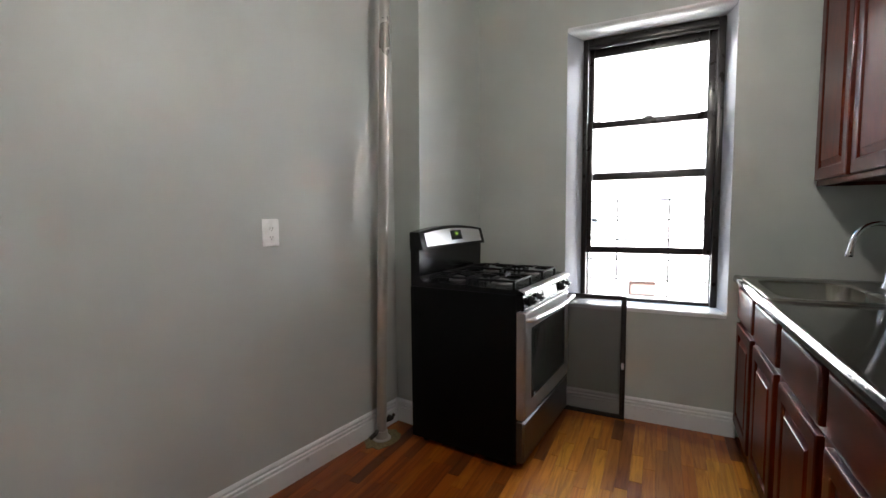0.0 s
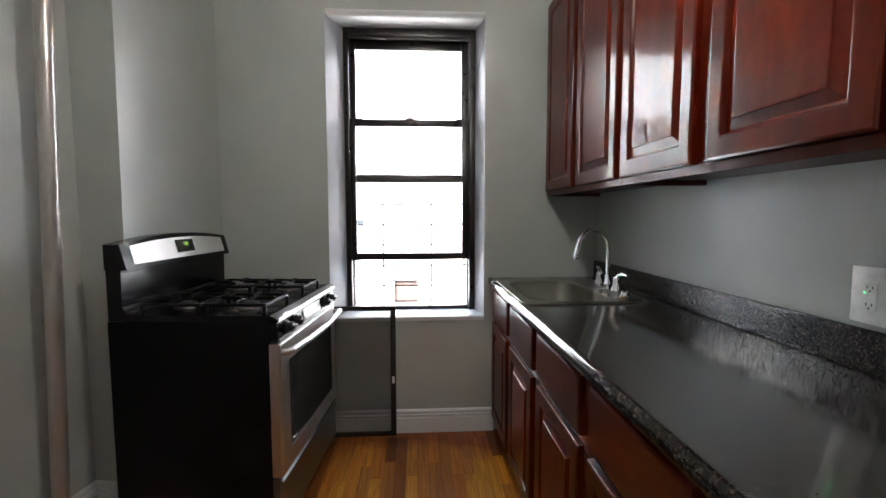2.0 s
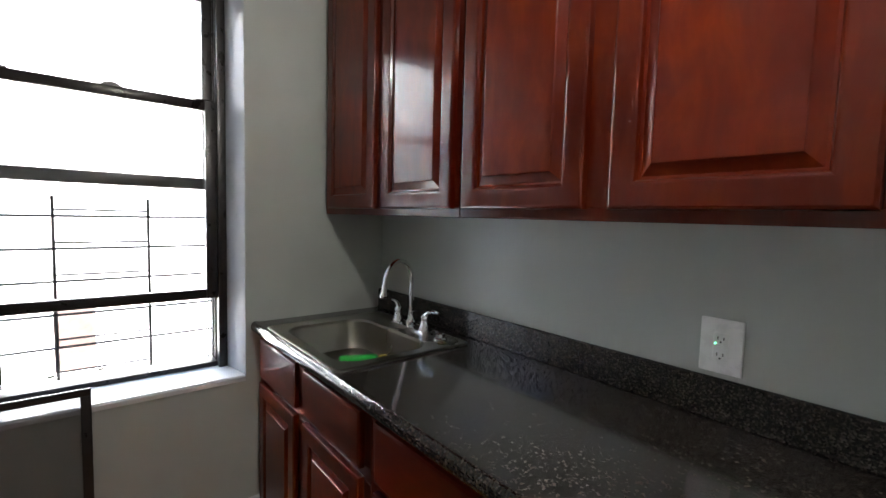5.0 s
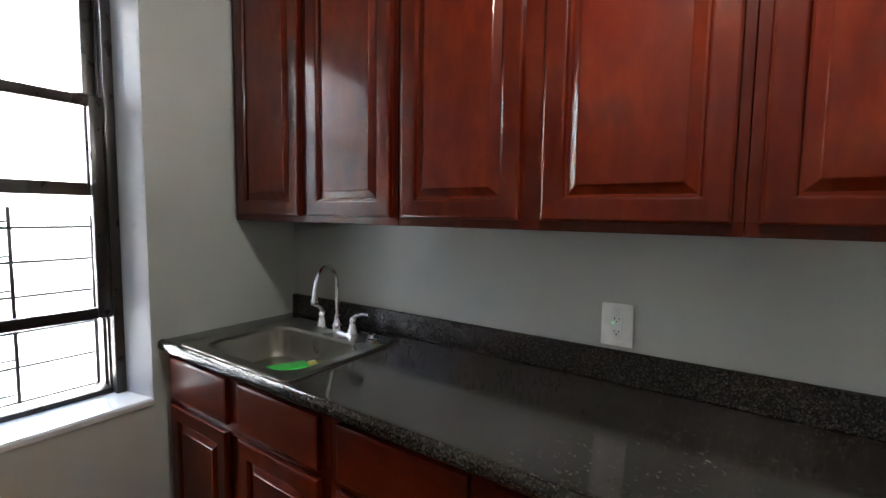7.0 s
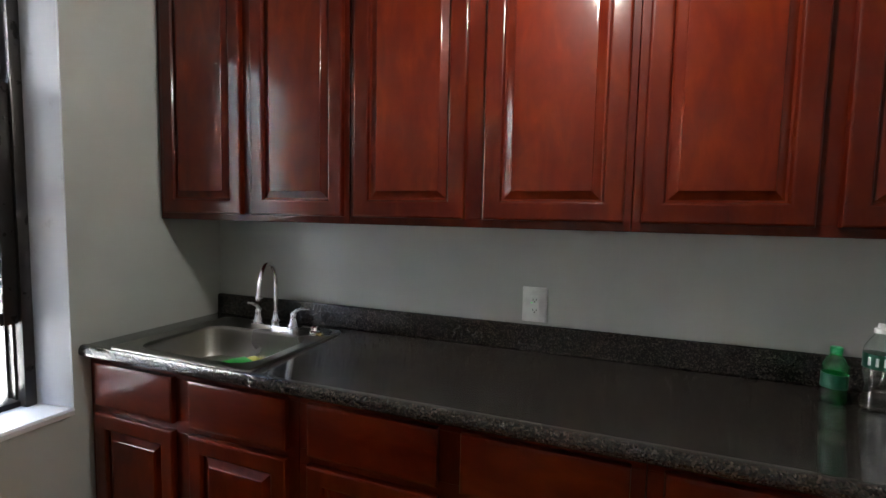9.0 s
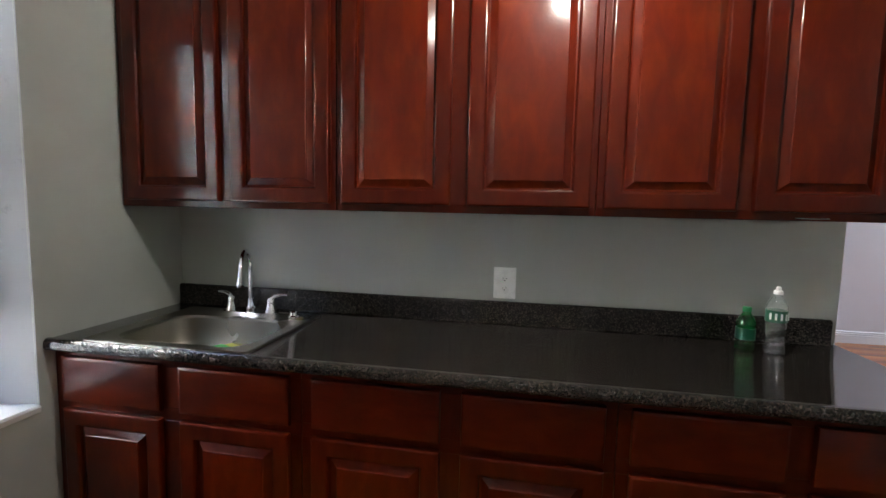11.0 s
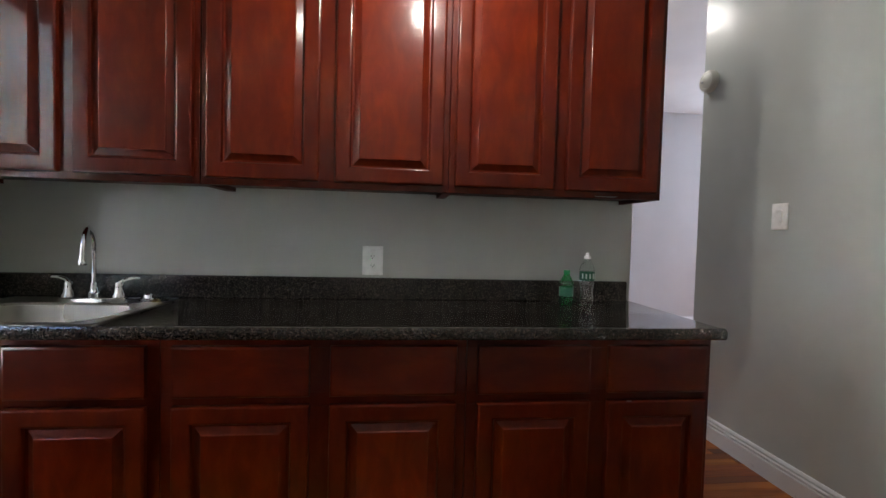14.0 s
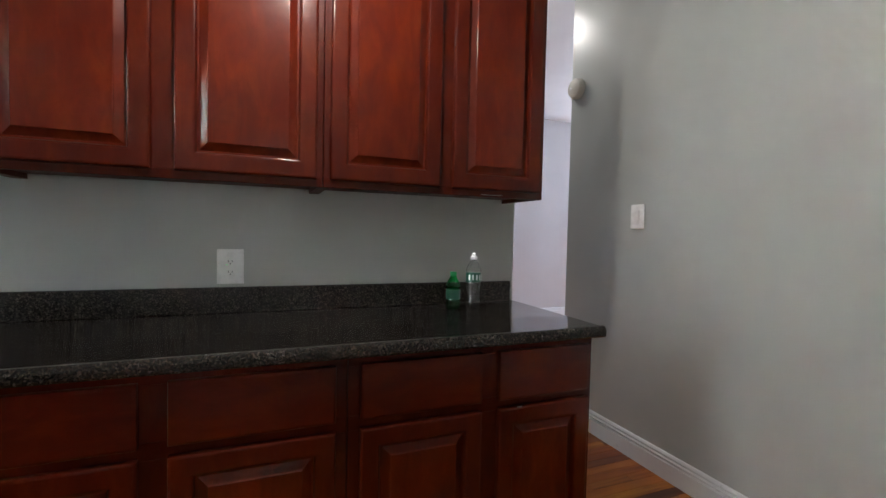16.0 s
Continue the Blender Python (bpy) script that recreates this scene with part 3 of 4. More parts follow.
ctop = thing("worktop", "dark speckled laminate worktop with rolled front edge and low backsplash", "worktop", (0, 0, 0))
c = bmesh.new()
prof = [(-0.02, CZ), (CX + 0.035, CZ), (CX + 0.022, CZ + 0.004), (CX + 0.010, CZ + 0.003), (CX + 0.002, CZ - 0.006), (CX, CZ - 0.016), (CX + 0.001, CZ - 0.030), (CX + 0.006, CZ - 0.036), (CX + 0.03, CZ - 0.036), (-0.02, CZ - 0.036)]
front = [(SX0 - 0.01, CZ)] + prof[1:9] + [(SX0 - 0.01, CZ - 0.036)]
back = [(-0.003, CZ), (SX1 + 0.01, CZ), (SX1 + 0.01, CZ - 0.036), (-0.003, CZ - 0.036)]
whole = [(-0.003, CZ)] + prof[1:9] + [(-0.003, CZ - 0.036)]
prism(c, whole, CY0, SY0 - 0.01)
prism(c, whole, SY1 + 0.01, CY1)
prism(c, front, SY0 - 0.01, SY1 + 0.01)
prism(c, back, SY0 - 0.01, SY1 + 0.01)
part("top", c, GRANITE, ctop)
c = bmesh.new()
cove = [(-0.003, CZ), (-0.030, CZ + 0.0005), (-0.0255, CZ + 0.002), (-0.0228, CZ + 0.005), (-0.0218, CZ + 0.010), (-0.021, CZ + 0.088), (-0.018, CZ + 0.095), (-0.012, CZ + 0.097), (-0.003, CZ + 0.097)]
prism(c, cove, CY0 + 0.028, CY1)
part("backsplash", c, SPLASH, ctop, "satin dark backsplash")


def rounded(x0, x1, y0, y1, r, n=6):
    out = []
    for cx, cy, a0 in ((x1 - r, y1 - r, 0), (x0 + r, y1 - r, 90), (x0 + r, y0 + r, 180), (x1 - r, y0 + r, 270)):
        out += [(cx + r * math.cos(radians(a0 + 90 * k / n)), cy + r * math.sin(radians(a0 + 90 * k / n))) for k in range(n + 1)]
    return out


sink = thing("sink", "single-bowl brushed stainless drop-in sink set in the worktop", "sink", (0, 0, CZ))
s = bmesh.new()
R0 = (-0.628, -0.085, 2.640, 3.285)
levels = [((R0[0], R0[1], R0[2], R0[3], 0.03), 0.0005), ((R0[0] + 0.001, R0[1] - 0.001, R0[2] + 0.001, R0[3] - 0.001, 0.03), 0.006), ((R0[0] + 0.007, R0[1] - 0.007, R0[2] + 0.007, R0[3] - 0.007, 0.028), 0.0085),
          ((R0[0] + 0.014, R0[1] - 0.014, R0[2] + 0.014, R0[3] - 0.014, 0.026), 0.006), ((SX0 - 0.008, SX1 + 0.008, SY0 - 0.008, SY1 + 0.008, 0.088), 0.0045),
          ((SX0, SX1, SY0, SY1, 0.08), -0.004), ((SX0 + 0.008, SX1 - 0.008, SY0 + 0.008, SY1 - 0.008, 0.075), -0.095), ((SX0 + 0.018, SX1 - 0.018, SY0 + 0.018, SY1 - 0.018, 0.07), -0.118), ((SX0 + 0.05, SX1 - 0.05, SY0 + 0.05, SY1 - 0.05, 0.05), -0.127),
          ((-0.43, -0.36, 2.92, 2.99, 0.034), -0.131), ((-0.428, -0.362, 2.922, 2.988, 0.032), -0.139)]
loops = [[s.verts.new((px, py, z)) for px, py in rounded(*r)] for r, z in levels]
for lo, hi in zip(loops, loops[1:]):
    for k in range(len(lo)):
        s.faces.new((lo[k], lo[(k + 1) % len(lo)], hi[(k + 1) % len(lo)], hi[k]))
s.faces.new(loops[-1])
part("basin", s, SINK, sink)
st = bmesh.new()
lathe(st, [(0.045, -0.130), (0.043, -0.127), (0.03, -0.129), (0.012, -0.133)], (-0.395, 2.955, 0))
part("strainer", st, CHROME, sink, "chrome drain strainer")

tap = thing("faucet", "chrome gooseneck faucet with two lever handles on a deck plate", "faucet", (-0.140, 2.948, CZ + 0.004))
d = bmesh.new()
prism(d, rounded(-0.027, 0.027, -0.13, 0.13, 0.026), 0, 0.012, "z")
part("deck_plate", d, CHROME, tap)
d = bmesh.new()
lathe(d, [(0.021, 0.012), (0.021, 0.03), (0.015, 0.038), (0.013, 0.06), (0.0125, 0.07)])
R = 0.098
arc = [(0, 0, 0.06), (0, 0, 0.185)] + [(-R + R * math.cos(a), 0, 0.192 + R * math.sin(a)) for a in (k * math.pi / 14 for k in range(14))] + [(-2 * R - 0.002, 0, 0.190), (-2 * R - 0.006, 0, 0.172)]
tube(d, arc, [0.0095] * (len(arc) - 2) + [0.0105, 0.0115])
lathe(d, [(0.0125, -0.012), (0.0135, -0.008), (0.0135, 0.004), (0.011, 0.008)], (-2 * R - 0.007, 0, 0.168))
bmesh.ops.rotate(d, verts=d.verts, cent=(0, 0, 0), matrix=Matrix.Rotation(radians(23), 3, "Z"))
part("spout", d, CHROME, tap)
for sgn in (1, -1):
    d = bmesh.new()
    lathe(d, [(0.025, 0.012), (0.025, 0.018), (0.019, 0.03), (0.015, 0.055), (0.016, 0.066), (0.012, 0.074)], (0, sgn * 0.095, 0))
    tube(d, [(0, sgn * 0.092, 0.066), (0.004, sgn * 0.108, 0.082), (0.010, sgn * 0.135, 0.090), (0.014, sgn * 0.168, 0.090)], [0.010, 0.008, 0.0065, 0.005], 10)
    part("lever_handle", d, CHROME, tap)

spr = thing("side_spray", "short chrome side spray holder with a small brass cap", "faucet", (-0.155, 2.735, CZ + 0.006))
d = bmesh.new()
lathe(d, [(0.026, 0), (0.026, 0.006), (0.019, 0.010), (0.017, 0.024), (0.012, 0.028)])
part("holder", d, CHROME, spr)
d = bmesh.new()
lathe(d, [(0.016, 0.0), (0.018, 0.006), (0.010, 0.012)], (-0.03, -0.045, 0))
part("cap", d, plain("brass", (0.5, 0.42, 0.2), 0.25, 0.9), spr, "brass cap")

pk = thing("sponge_packet", "bright green and yellow packet lying in the sink", "packet", (-0.330, 2.975, CZ - 0.126), -24)
d = bmesh.new()
box(d, -0.11, 0.045, -0.042, 0.042, 0, 0.034, 0.010, 3)
part("packet_body", d, GREEN, pk)
d = bmesh.new()
box(d, 0.046, 0.085, -0.036, 0.036, 0.001, 0.030, 0.010, 3)
part("packet_end", d, YELLOW, pk, "yellow end")

# ---- bottles ----


def shell(bm, outline, wall=0.0007):
    """A thin-walled hollow bottle: the outline up the outside and down again on the inside."""
    inner = [(max(r - wall, 0.002), max(z, outline[0][1] + wall)) for r, z in reversed(outline)]
    return lathe(bm, outline + inner, seg=28)


wb = thing("water_bottle", "empty clear plastic water bottle with a green label and white cap", "bottle", (-0.185, 0.898, CZ + 0.001))
d = bmesh.new()
shell(d, [(0.024, 0), (0.031, 0.006), (0.032, 0.016), (0.0305, 0.022), (0.032, 0.028), (0.0295, 0.042), (0.028, 0.058), (0.0265, 0.066), (0.028, 0.075), (0.031, 0.096), (0.0325, 0.105), (0.0315, 0.113), (0.0315, 0.157), (0.0325, 0.163), (0.030, 0.176), (0.022, 0.193), (0.0135, 0.205), (0.0125, 0.208), (0.0125, 0.218)])
part("bottle_body", d, PET, wb)
d = bmesh.new()
lathe(d, [(0.0328, 0.118), (0.0328, 0.158)], seg=24)
part("label", d, LABEL_G, wb, "dark green label with pale bars")
for k in range(5):
    d = bmesh.new()
    a = math.pi + (k - 2) * 0.5
    tube(d, [(0.0322 * math.cos(a), 0.0322 * math.sin(a), 0.127), (0.0322 * math.cos(a), 0.0322 * math.sin(a), 0.149)], 0.0035, 6)
    part("label_bar", d, LABEL_W, wb, "pale bar of unreadable writing")
d = bmesh.new()
lathe(d, [(0.014, 0.213), (0.014, 0.225), (0.008, 0.228), (0.007, 0.238), (0.004, 0.240)], seg=16)
part("cap", d, PLASTIC, wb, "white sports cap")

gb = thing("soda_bottle", "small green plastic bottle with a green cap and dark label", "bottle", (-0.165, 0.982, CZ + 0.001))
d = bmesh.new()
shell(d, [(0.022, 0), (0.030, 0.006), (0.0305, 0.030), (0.0285, 0.040), (0.0285, 0.086), (0.031, 0.094), (0.030, 0.106), (0.021, 0.126), (0.0135, 0.138), (0.0125, 0.148)])
part("bottle_body", d, GREENPET, gb)
d = bmesh.new()
lathe(d, [(0.0308, 0.045), (0.0308, 0.085)], seg=24)
part("label", d, LABEL_G, gb, "dark label")
d = bmesh.new()
lathe(d, [(0.0145, 0.143), (0.0145, 0.158), (0.013, 0.160)], seg=16)
part("cap", d, plain("green_cap_plastic", (0.02, 0.27, 0.09), 0.3), gb, "green cap")

# ---- wall plates ----


def socket_plate(name, label, m, style):
    """A plate in its own x-z plane, facing -y."""
    o = thing(name, label, "switch" if style == "switch" else "outlet")
    o.matrix_basis = m
    w, h = (0.094, 0.134)
    if style == "combo":
        w, h = 0.082, 0.122
    d = bmesh.new()
    box(d, -w / 2, w / 2, -0.007, 0, -h / 2, h / 2, 0.003, 3)
    part("plate", d, PLASTIC, o)
    if style == "switch":
        d = bmesh.new()
        prism(d, [(-0.007, -0.033), (-0.009, -0.033), (-0.014, 0.033), (-0.007, 0.033)], -0.0165, 0.0165, "x")
        part("rocker", d, PLASTIC, o, "white rocker")
    else:
        box_ = box(bmesh.new(), -0.0165, 0.0165, -0.0095, -0.007, -0.033, 0.033, 0.001, 1)
        part("receptacle_face", box_, PLASTIC, o, "white receptacle face")
        d = bmesh.new()
        for cz in (0.02, -0.02):
            box(d, -0.0075, -0.0055, -0.0099, -0.0094, cz - 0.004, cz + 0.004)
            box(d, 0.0055, 0.0075, -0.0099, -0.0094, cz - 0.0035, cz + 0.0035)
            box(d, -0.002, 0.002, -0.0099, -0.0094, cz - 0.011, cz - 0.007)
        part("slots", d, KNOB, o, "dark plug slots", False, kind="stuff")
        d = bmesh.new()
        box(d, -0.006, 0.006, -0.0108, -0.0094, -0.0045, -0.0005)
        box(d, -0.006, 0.006, -0.0108, -0.0094, 0.0005, 0.0045)
        part("test_buttons", d, PLASTIC, o, "test and reset buttons", False, kind="stuff")
        if style == "gfci":
            part("led", box(bmesh.new(), -0.0130, -0.0100, -0.0103, -0.0094, 0.005, 0.008), LED_G, o, "lit green light", False)
    for z in (h / 2 - 0.019, -h / 2 + 0.019):
        d = bmesh.new()
        prism(d, [(0.0028 * math.cos(a), z + 0.0028 * math.sin(a)) for a in (k * math.pi / 4 for k in range(8))], -0.0078, -0.0068)
        part("screw", d, PLASTIC, o)
    return o


socket_plate("wall_outlet", "white outlet with a lit green light above the worktop", pose(-0.0005, 1.846, 1.090, 0, 0, -90), "gfci")
socket_plate("wall_outlet", "white outlet on the bare sage wall", pose(west(1.963) + 0.0005, 1.963, 1.190, 0, 0, 90 - 8.25), "combo")
socket_plate("light_switch", "white rocker light switch on the sage wall", pose(0.0, SY + 0.0005, 1.353, 0, 0, 180), "switch")

smoke = thing("smoke_detector", "round off-white smoke detector high on the sage wall", "smoke detector")
smoke.matrix_basis = pose(0.547, SY, 2.215, -90, 0, 0)
d = bmesh.new()
lathe(d, [(0.066, 0), (0.068, 0.012), (0.066, 0.03), (0.058, 0.042), (0.045, 0.046), (0.043, 0.044), (0.04, 0.046), (0.004, 0.048)], seg=32)
part("housing", d, plain("aged_plastic", (0.72, 0.71, 0.64), 0.4, vary=0.03), smoke)
d = bmesh.new()
lathe(d, [(0.008, 0.0475), (0.008, 0.051), (0.006, 0.052)], (0.022, 0, 0), 12)
part("test_button", d, PLASTIC, smoke)

o = thing("ceiling_lamp", "round glass ceiling lamp in the passage", "lamp", (1.09, 0.16, CEILING))
d = bmesh.new()
lathe(d, [(0.15, -0.0), (0.15, -0.03), (0.14, -0.034)], seg=32)
part("base", d, PLASTIC, o)
d = bmesh.new()
lathe(d, [(0.138, -0.034), (0.135, -0.06), (0.11, -0.09), (0.06, -0.11), (0.01, -0.115)], seg=32)
part("shade", d, LAMPGLASS, o, "glowing glass shade")

o = thing("pendant_lamp", "bare glowing bulb hanging on a white cord near wall cabinets", "lamp", (-0.85, 1.628, CEILING))
part("ceiling_rose", lathe(bmesh.new(), [(0.05, 0), (0.048, -0.015), (0.01, -0.03)], seg=24), PLASTIC, o)
part("cord", tube(bmesh.new(), [(0, 0, -0.03), (0, 0, 2.44 - CEILING)], 0.004, 8), PLASTIC, o)
part("socket", lathe(bmesh.new(), [(0.012, 2.445 - CEILING), (0.019, 2.435 - CEILING), (0.019, 2.375 - CEILING), (0.014, 2.37 - CEILING)], seg=20), PLASTIC, o, "white bulb socket")
bulb_glass = part("bulb", lathe(bmesh.new(), [(0.013, 2.369 - CEILING), (0.018, 2.355 - CEILING), (0.031, 2.325 - CEILING), (0.033, 2.308 - CEILING), (0.028, 2.29 - CEILING), (0.012, 2.278 - CEILING)], seg=24), GLASS, o, "clear glass bulb")
bulb_glass.visible_shadow = False

# ---- riser pipe ----
PX, PY = -2.400, 2.545
pipe = thing("heating_pipe", "silver painted riser pipe from floor to ceiling", "pipe", (PX, PY, 0))
LEAN_PIPE = math.tan(radians(1.9))
d = bmesh.new()
lathe(d, [(0.0275, 0.05), (0.0275, CEILING - 0.001)], seg=28)
for v in d.verts:
    v.co.x += (v.co.z - 0.05) * LEAN_PIPE
part("riser", d, SILVER, pipe)
d = bmesh.new()
lathe(d, [(0.052, 0.001), (0.052, 0.006), (0.038, 0.012), (0.033, 0.05), (0.0275, 0.052)], seg=24)
part("floor_collar", d, SILVER, pipe)
d = bmesh.new()
lathe(d, [(0.016, 0), (0.018, 0.012), (0.010, 0.028)], (0.02, 0.052, 0.09), 12)
tube(d, [(0.0, 0.03, 0.085), (0.035, 0.055, 0.10), (0.04, 0.07, 0.125)], 0.009, 8)
part("valve", d, VALVE, pipe, "dark corroded valve")
part("stub", tube(bmesh.new(), [(-0.01, -0.03, 0.055), (0.0, -0.062, 0.052), (-0.02, -0.085, 0.035)], 0.012, 8), VALVE, pipe, "dark pipe stub")
mort = bmesh.new()
random.seed(5)
ring = [(0.08 * (1 + 0.3 * random.random()) * math.cos(a), 0.10 * (1 + 0.35 * random.random()) * math.sin(a)) for a in (k * math.pi / 9 for k in range(18))]
prism(mort, [(max(x, west(PY + y) - PX + 0.022), y) for x, y in ring], -0.004, 0.003, "z")
mo = part("floor_patch", mort, DRYWALL, None, "crumbly yellow mortar patch round the pipe", kind="structure")
mo.location = (PX, PY, 0)

# ---- stove ----
stove = thing("gas_stove", "black and stainless freestanding gas stove with four burners", "stove", (-1.545, 2.935, 0), -4.6)
W2 = 0.382
d = bmesh.new()
box(d, -0.66, -0.045, -W2, W2, 0.03, 0.875, 0.004)
part("body", d, BLACKSIDE, stove, "black side panels")
for x in (-0.6, -0.12):
    for y in (-0.33, 0.33):
        d = bmesh.new()
        lathe(d, [(0.018, 0), (0.018, 0.01), (0.010, 0.012), (0.010, 0.031)], (x, y, 0), 12)
        part("foot", d, KNOB, stove)
d = bmesh.new()
prism(d, [(-0.60, 0.876), (-0.60, 0.900), (-0.03, 0.900), (-0.012, 0.897), (-0.002, 0.890), (-0.03, 0.876)], -W2, W2)
part("cooktop", d, BLACK, stove, "glossy black cooktop")
d = bmesh.new()
prism(d, [(-0.034, 0.9005), (-0.012, 0.8985), (0.002, 0.891), (0.004, 0.883), (-0.003, 0.8755), (-0.003, 0.886), (-0.03, 0.8995)], -W2 - 0.001, W2 + 0.001)
part("front_trim", d, BRUSHED, stove, "bright steel front lip")
d = bmesh.new()
prism(d, [(-0.044, 0.80), (-0.002, 0.80), (-0.010, 0.874), (-0.044, 0.874)], -W2, W2)
part("control_panel", d, BLACK, stove, "black control panel")
d = bmesh.new()
prism(d, [(-0.003, 0.815), (0.0015, 0.815), (-0.005, 0.862), (-0.009, 0.862)], -0.10, 0.13)
prism(d, [(-0.003, 0.802), (0.003, 0.802), (0.002, 0.811), (-0.003, 0.811)], -W2, W2)
part("panel_insert", d, INSERT, stove, "grey steel insert")
for y in (-0.30, -0.20, 0.20, 0.30):
    k = bmesh.new()
    lathe(k, [(0.026, 0), (0.026, 0.006), (0.021, 0.010), (0.019, 0.026), (0.016, 0.030)], (0, 0, 0), 20)
    box(k, -0.006, 0.006, -0.024, 0.024, 0.026, 0.040, 0.003)
    ko = part("knob", k, KNOB, stove, "black burner knob")
    ko.matrix_basis = pose(-0.003, y, 0.838, 0, 84, 0)
d = bmesh.new()
loops = rings_yz(d, -W2 + 0.002, W2 - 0.002, 0.262, 0.790, [(0, -0.043), (0, -0.008), (0.006, 0.0), (0.085, 0.002), (0.090, -0.003)], 1, False)
d.faces.new(loops[0])
door = part("oven_door", d, BRUSHED, stove, "stainless oven door")
d = bmesh.new()
rings_yz(d, -W2 + 0.002, W2 - 0.002, 0.262, 0.790, [(0.082, -0.001), (0.088, 0.003), (0.105, 0.003), (0.108, -0.001), (0.110, -0.002)], 1)
part("door_window", d, OVENGLASS, door, "black glass window")
d = bmesh.new()
bow = [(0.0, -W2 + 0.02, 0.755), (0.028, -W2 + 0.025, 0.757)] + [(0.036 + 0.022 * math.sin(math.pi * k / 12), -W2 + 0.03 + (2 * W2 - 0.06) * k / 12, 0.760) for k in range(13)] + [(0.028, W2 - 0.025, 0.757), (0.0, W2 - 0.02, 0.755)]
tube(d, bow, 0.0135, 12)
part("door_handle", d, BRUSHED, door, "bowed bright steel handle")
d = bmesh.new()
loops = rings_yz(d, -W2 + 0.002, W2 - 0.002, 0.045, 0.250, [(0, -0.043), (0, -0.014), (0.008, -0.004), (0.03, -0.003)], 1)
d.faces.new(loops[0])
part("storage_drawer", d, steel("drawer_steel", (0.13, 0.135, 0.145), 0.34), stove, "grey steel storage drawer")
# backguard
d = bmesh.new()
prism(d, [(-0.66, 0.876), (-0.66, 1.160), (-0.625, 1.160), (-0.610, 1.085), (-0.602, 1.060), (-0.602, 1.055), (-0.604, 0.93), (-0.585, 0.902), (-0.585, 0.876)], -W2 + 0.008, W2 - 0.008)
part("backguard", d, BLACK, stove, "black backguard")
d = bmesh.new()
out = [(y, 1.168 + 0.030 * (1 - (y / W2) ** 2)) for y in (W2 * (k / 10 - 1) * 0.99 for k in range(21))]
out = [(-W2 + 0.004, 1.072)] + out + [(W2 - 0.004, 1.072)]
prism(d, out, -0.662, -0.574, "x")
for v in d.verts:
    if v.co.x > -0.6:
        v.co.x -= (v.co.z - 1.072) * 0.27
part("backguard_cap", d, BLACK, stove, "arched black hood of the backguard")
d = bmesh.new()
out = [(y, 1.158 + 0.022 * (1 - (y / 0.35) ** 2)) for y in (0.33 * (k / 8 - 1) for k in range(17))]
out = [(-0.332, 1.090)] + out + [(0.332, 1.090)]
prism(d, out, -0.590, -0.5705, "x")
for v in d.verts:
    v.co.x -= (v.co.z - 1.072) * 0.27
part("backguard_panel", d, PANELSTEEL, stove, "bright steel panel")
d = bmesh.new()
box(d, -0.580, -0.5680, -0.055, 0.075, 1.112, 1.168, 0.001, 1)
for v in d.verts:
    v.co.x -= (v.co.z - 1.072) * 0.27
part("clock_display", d, DIAL, stove, "black clock display")
d = bmesh.new()
for k, y in enumerate((0.0, 0.011, 0.022)):
    for z in (1.140, 1.147, 1.154):
        box(d, -0.5685 - (z - 1.072) * 0.27, -0.5670 - (z - 1.072) * 0.27, y, y + 0.007, z, z + 0.0015)
    box(d, -0.5685 - 0.02, -0.5670 - 0.02, y + 0.006, y + 0.0075, 1.140, 1.155)
part("clock_digits", d, LED_Y, stove, "lit yellow-green digits", False)
for bx in (-0.45, -0.19):
    for by in (-0.215, 0.215):
        d = bmesh.new()
        lathe(d, [(0.055, 0.9), (0.052, 0.906), (0.040, 0.908), (0.038, 0.918), (0.026, 0.921), (0.022, 0.924)], (bx, by, 0), 20)
        bo = part("burner", d, steel("burner_metal", (0.13, 0.125, 0.12), 0.45) if bx == -0.45 and by < 0 else bpy.data.materials["burner_metal"], stove, "round gas burner")
        g = bmesh.new()
        hw = 0.115
        for q in (-1, 1):
            box(g, bx - hw, bx + hw, by + q * hw - 0.005, by + q * hw + 0.005, 0.925, 0.937, 0.002, 1)
            box(g, bx + q * hw - 0.005, bx + q * hw + 0.005, by - hw, by + hw, 0.925, 0.937, 0.002, 1)
            for r in (-1, 1):
                box(g, bx + q * hw - 0.006, bx + q * hw + 0.006, by + r * hw - 0.006, by + r * hw + 0.006, 0.9, 0.928, 0.001, 1)
        for q in (-1, 1):
            prism(g, [(bx + q * 0.03, 0.934), (bx + q * 0.035, 0.943), (bx + q * 0.10, 0.946), (bx + q * 0.118, 0.938), (bx + q * 0.118, 0.930), (bx + q * 0.04, 0.930)], by - 0.005, by + 0.005)
            prism(g, [(by + q * 0.03, 0.934), (by + q * 0.035, 0.943), (by + q * 0.10, 0.946), (by + q * 0.118, 0.938), (by + q * 0.118, 0.930), (by + q * 0.04, 0.930)], bx - 0.005, bx + 0.005, "x")
        part("grate", g, IRON, stove, "black cast-iron grate")

# ---- insect screen leaning under the window ----
scr = thing("window_screen", "loose dark-framed insect screen leaning against the wall under the window", "window screen")
scr.matrix_basis = pose(-1.184, NY - 0.048, 0.001, -2.0, 0, 0)
SW, SH = 0.78, 0.758
d = bmesh.new()
box(d, -SW, 0, 0, 0.012, 0, 0.026, 0.002)
box(d, -SW, 0, 0, 0.012, SH - 0.026, SH, 0.002)
box(d, -SW, -SW + 0.030, 0.0003, 0.0117, 0.0255, SH - 0.0255, 0.002)
box(d, -0.030, 0, 0.0003, 0.0117, 0.0255, SH - 0.0255, 0.002)
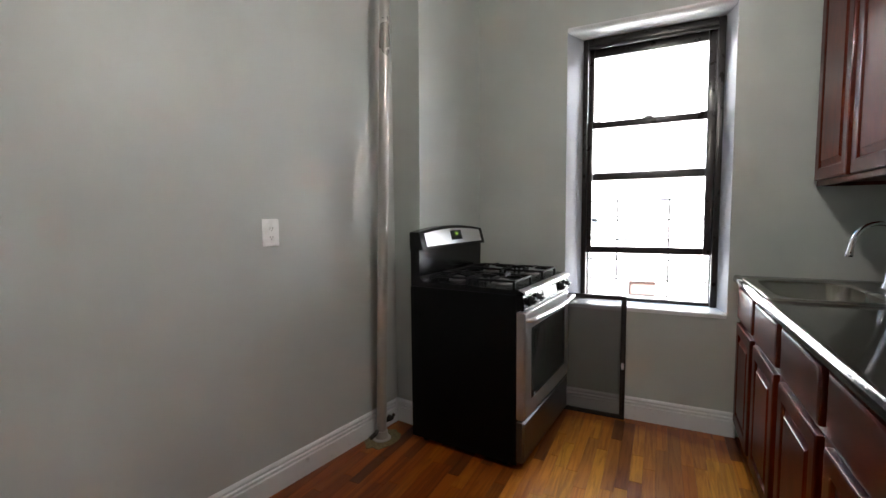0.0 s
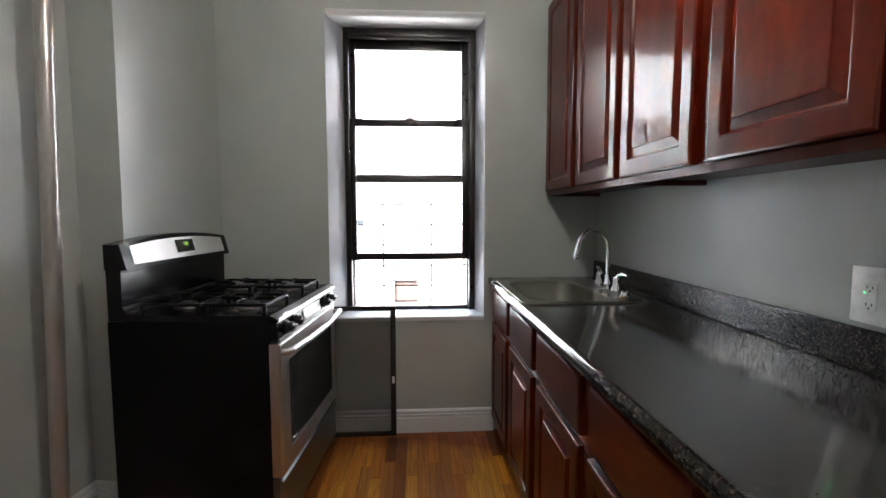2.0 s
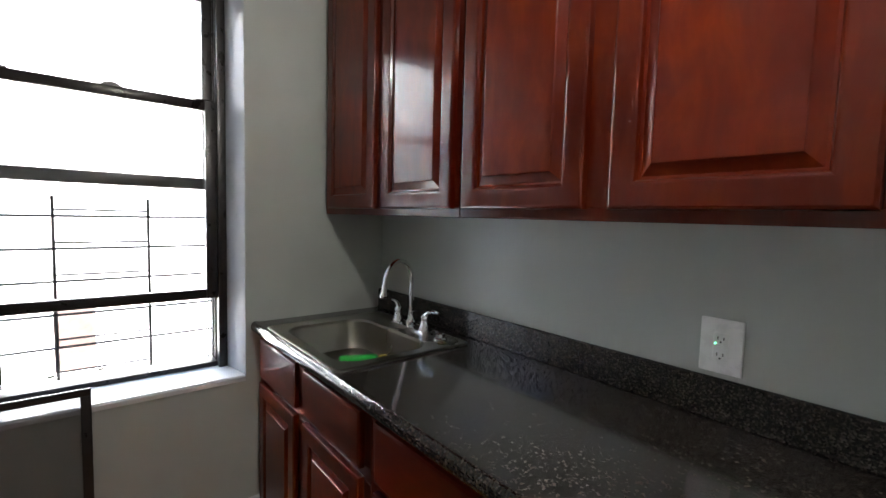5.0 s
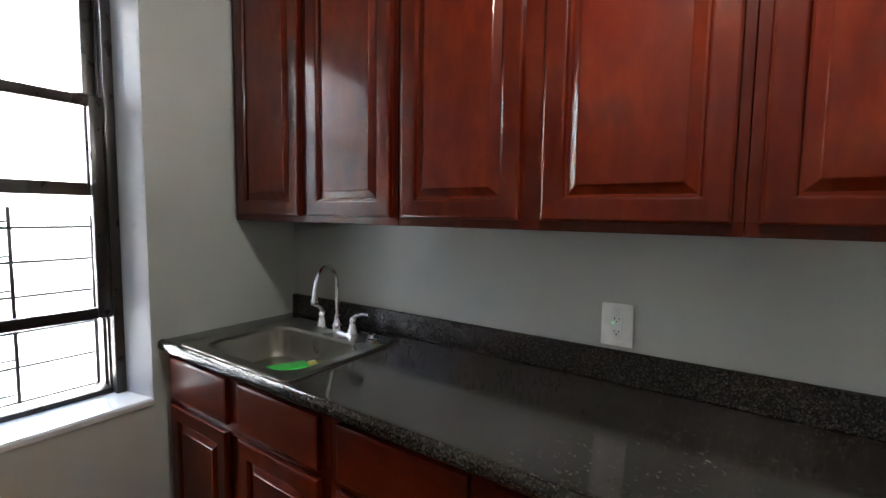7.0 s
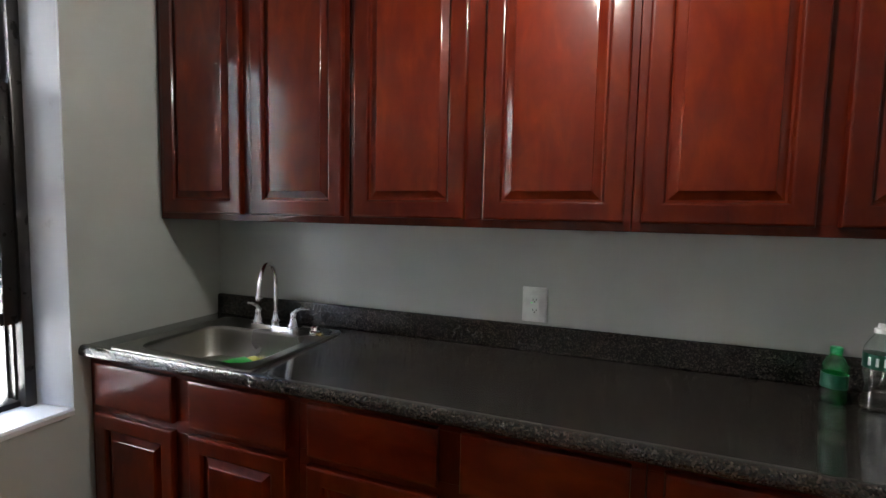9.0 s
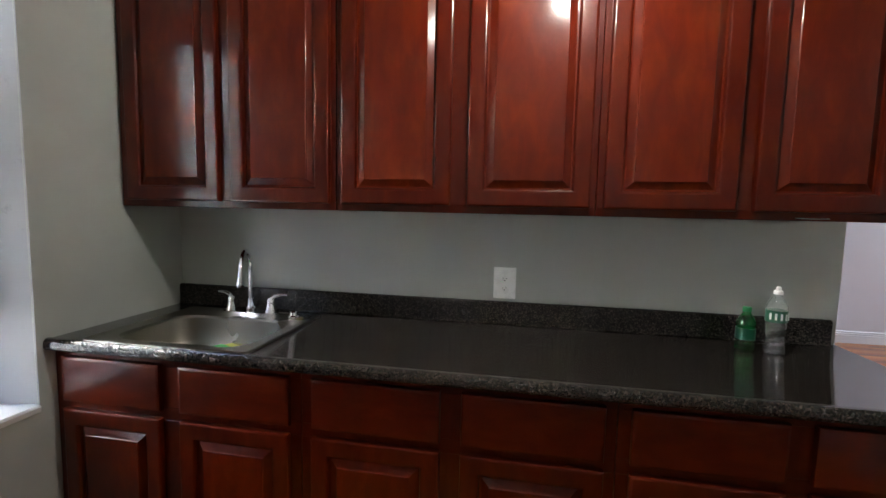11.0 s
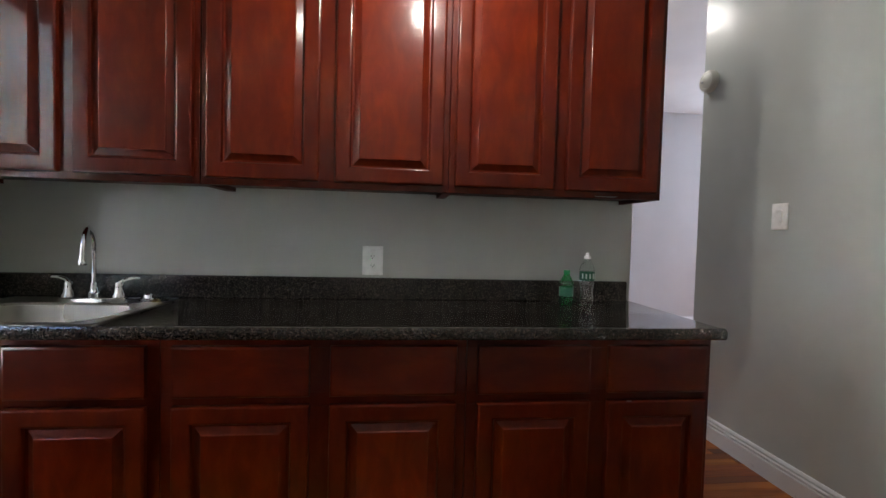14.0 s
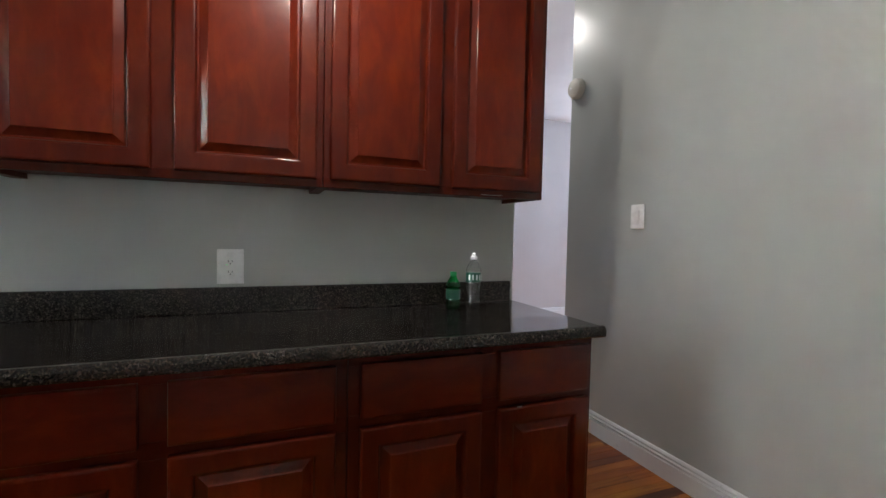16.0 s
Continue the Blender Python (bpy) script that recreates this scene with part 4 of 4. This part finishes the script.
part("screen_frame", d, BRONZE, scr, "dark bronze frame")
part("screen_mesh", box(bmesh.new(), -SW + 0.028, -0.028, 0.0055, 0.0062, 0.024, SH - 0.024), MESH, scr, "grey see-through insect mesh", False)
d = bmesh.new()
box(d, -0.022, -0.008, -0.006, 0.0, 0.31, 0.35, 0.002)
part("pull_tab", d, PLASTIC, scr, "small pale pull tab")

# ---- floor boards ----
random.seed(11)
BW = 0.057
lengths = (0.25, 0.36, 0.5, 0.7)
meshes = {}


def board_mesh(length):
    if length not in meshes:
        b = bmesh.new()
        g = 0.0002
        x0, x1, y0, y1, e = g, BW - g, g, length - g, 0.0007
        lo = [b.verts.new(p) for p in ((x0, y0, -0.012), (x1, y0, -0.012), (x1, y1, -0.012), (x0, y1, -0.012))]
        mid = [b.verts.new((p.co.x, p.co.y, -e)) for p in lo]
        top = [b.verts.new(p) for p in ((x0 + e, y0 + e, 0), (x1 - e, y0 + e, 0), (x1 - e, y1 - e, 0), (x0 + e, y1 - e, 0))]
        for a, c in ((lo, mid), (mid, top)):
            for k in range(4):
                b.faces.new((a[k], a[(k + 1) % 4], c[(k + 1) % 4], c[k]))
        b.faces.new(top)
        me = bpy.data.meshes.new("floor_board")
        b.to_mesh(me)
        b.free()
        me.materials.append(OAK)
        meshes[length] = me
    return meshes[length]


near, rest = [], []
col = 0
x = -3.0
while x < FAR_X:
    y = -5.0 - random.random() * 0.6
    while y < NY - 0.02:
        ln = random.choice(lengths)
        ln = min(ln, round(NY - y, 3)) if y + ln > NY else ln
        if ln > 0.004:
            seen = (-2.65 < x < -0.5 and y + ln > 1.9) or (-0.62 < x < 1.3 and -0.35 < y + ln and y < 0.62)
            (near if seen and len(near) < 298 else rest).append((x, y, ln))
        y += ln
    x += BW
for x, y, ln in near:
    o = new("floor_board", board_mesh(round(ln, 3)))
    o.parent, o.location = floor, (x, y, 0)
verts, faces = [], []
for x, y, ln in rest:
    i = len(verts)
    verts += [(x + 0.001, y + 0.001, 0), (x + BW - 0.001, y + 0.001, 0), (x + BW - 0.001, y + ln - 0.001, 0), (x + 0.001, y + ln - 0.001, 0)]
    verts += [(px, py, -0.012) for px, py, _ in verts[i:i + 4]]
    faces += [(i, i + 1, i + 2, i + 3)] + [(i + k, i + 4 + k, i + 4 + (k + 1) % 4, i + (k + 1) % 4) for k in range(4)]
me = bpy.data.meshes.new("floor_boards")
me.from_pydata(verts, [], faces)
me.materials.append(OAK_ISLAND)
o = new("floor_boards", me)
o.parent = floor
tagged(o, "the rest of the oak strips", kind="stuff")
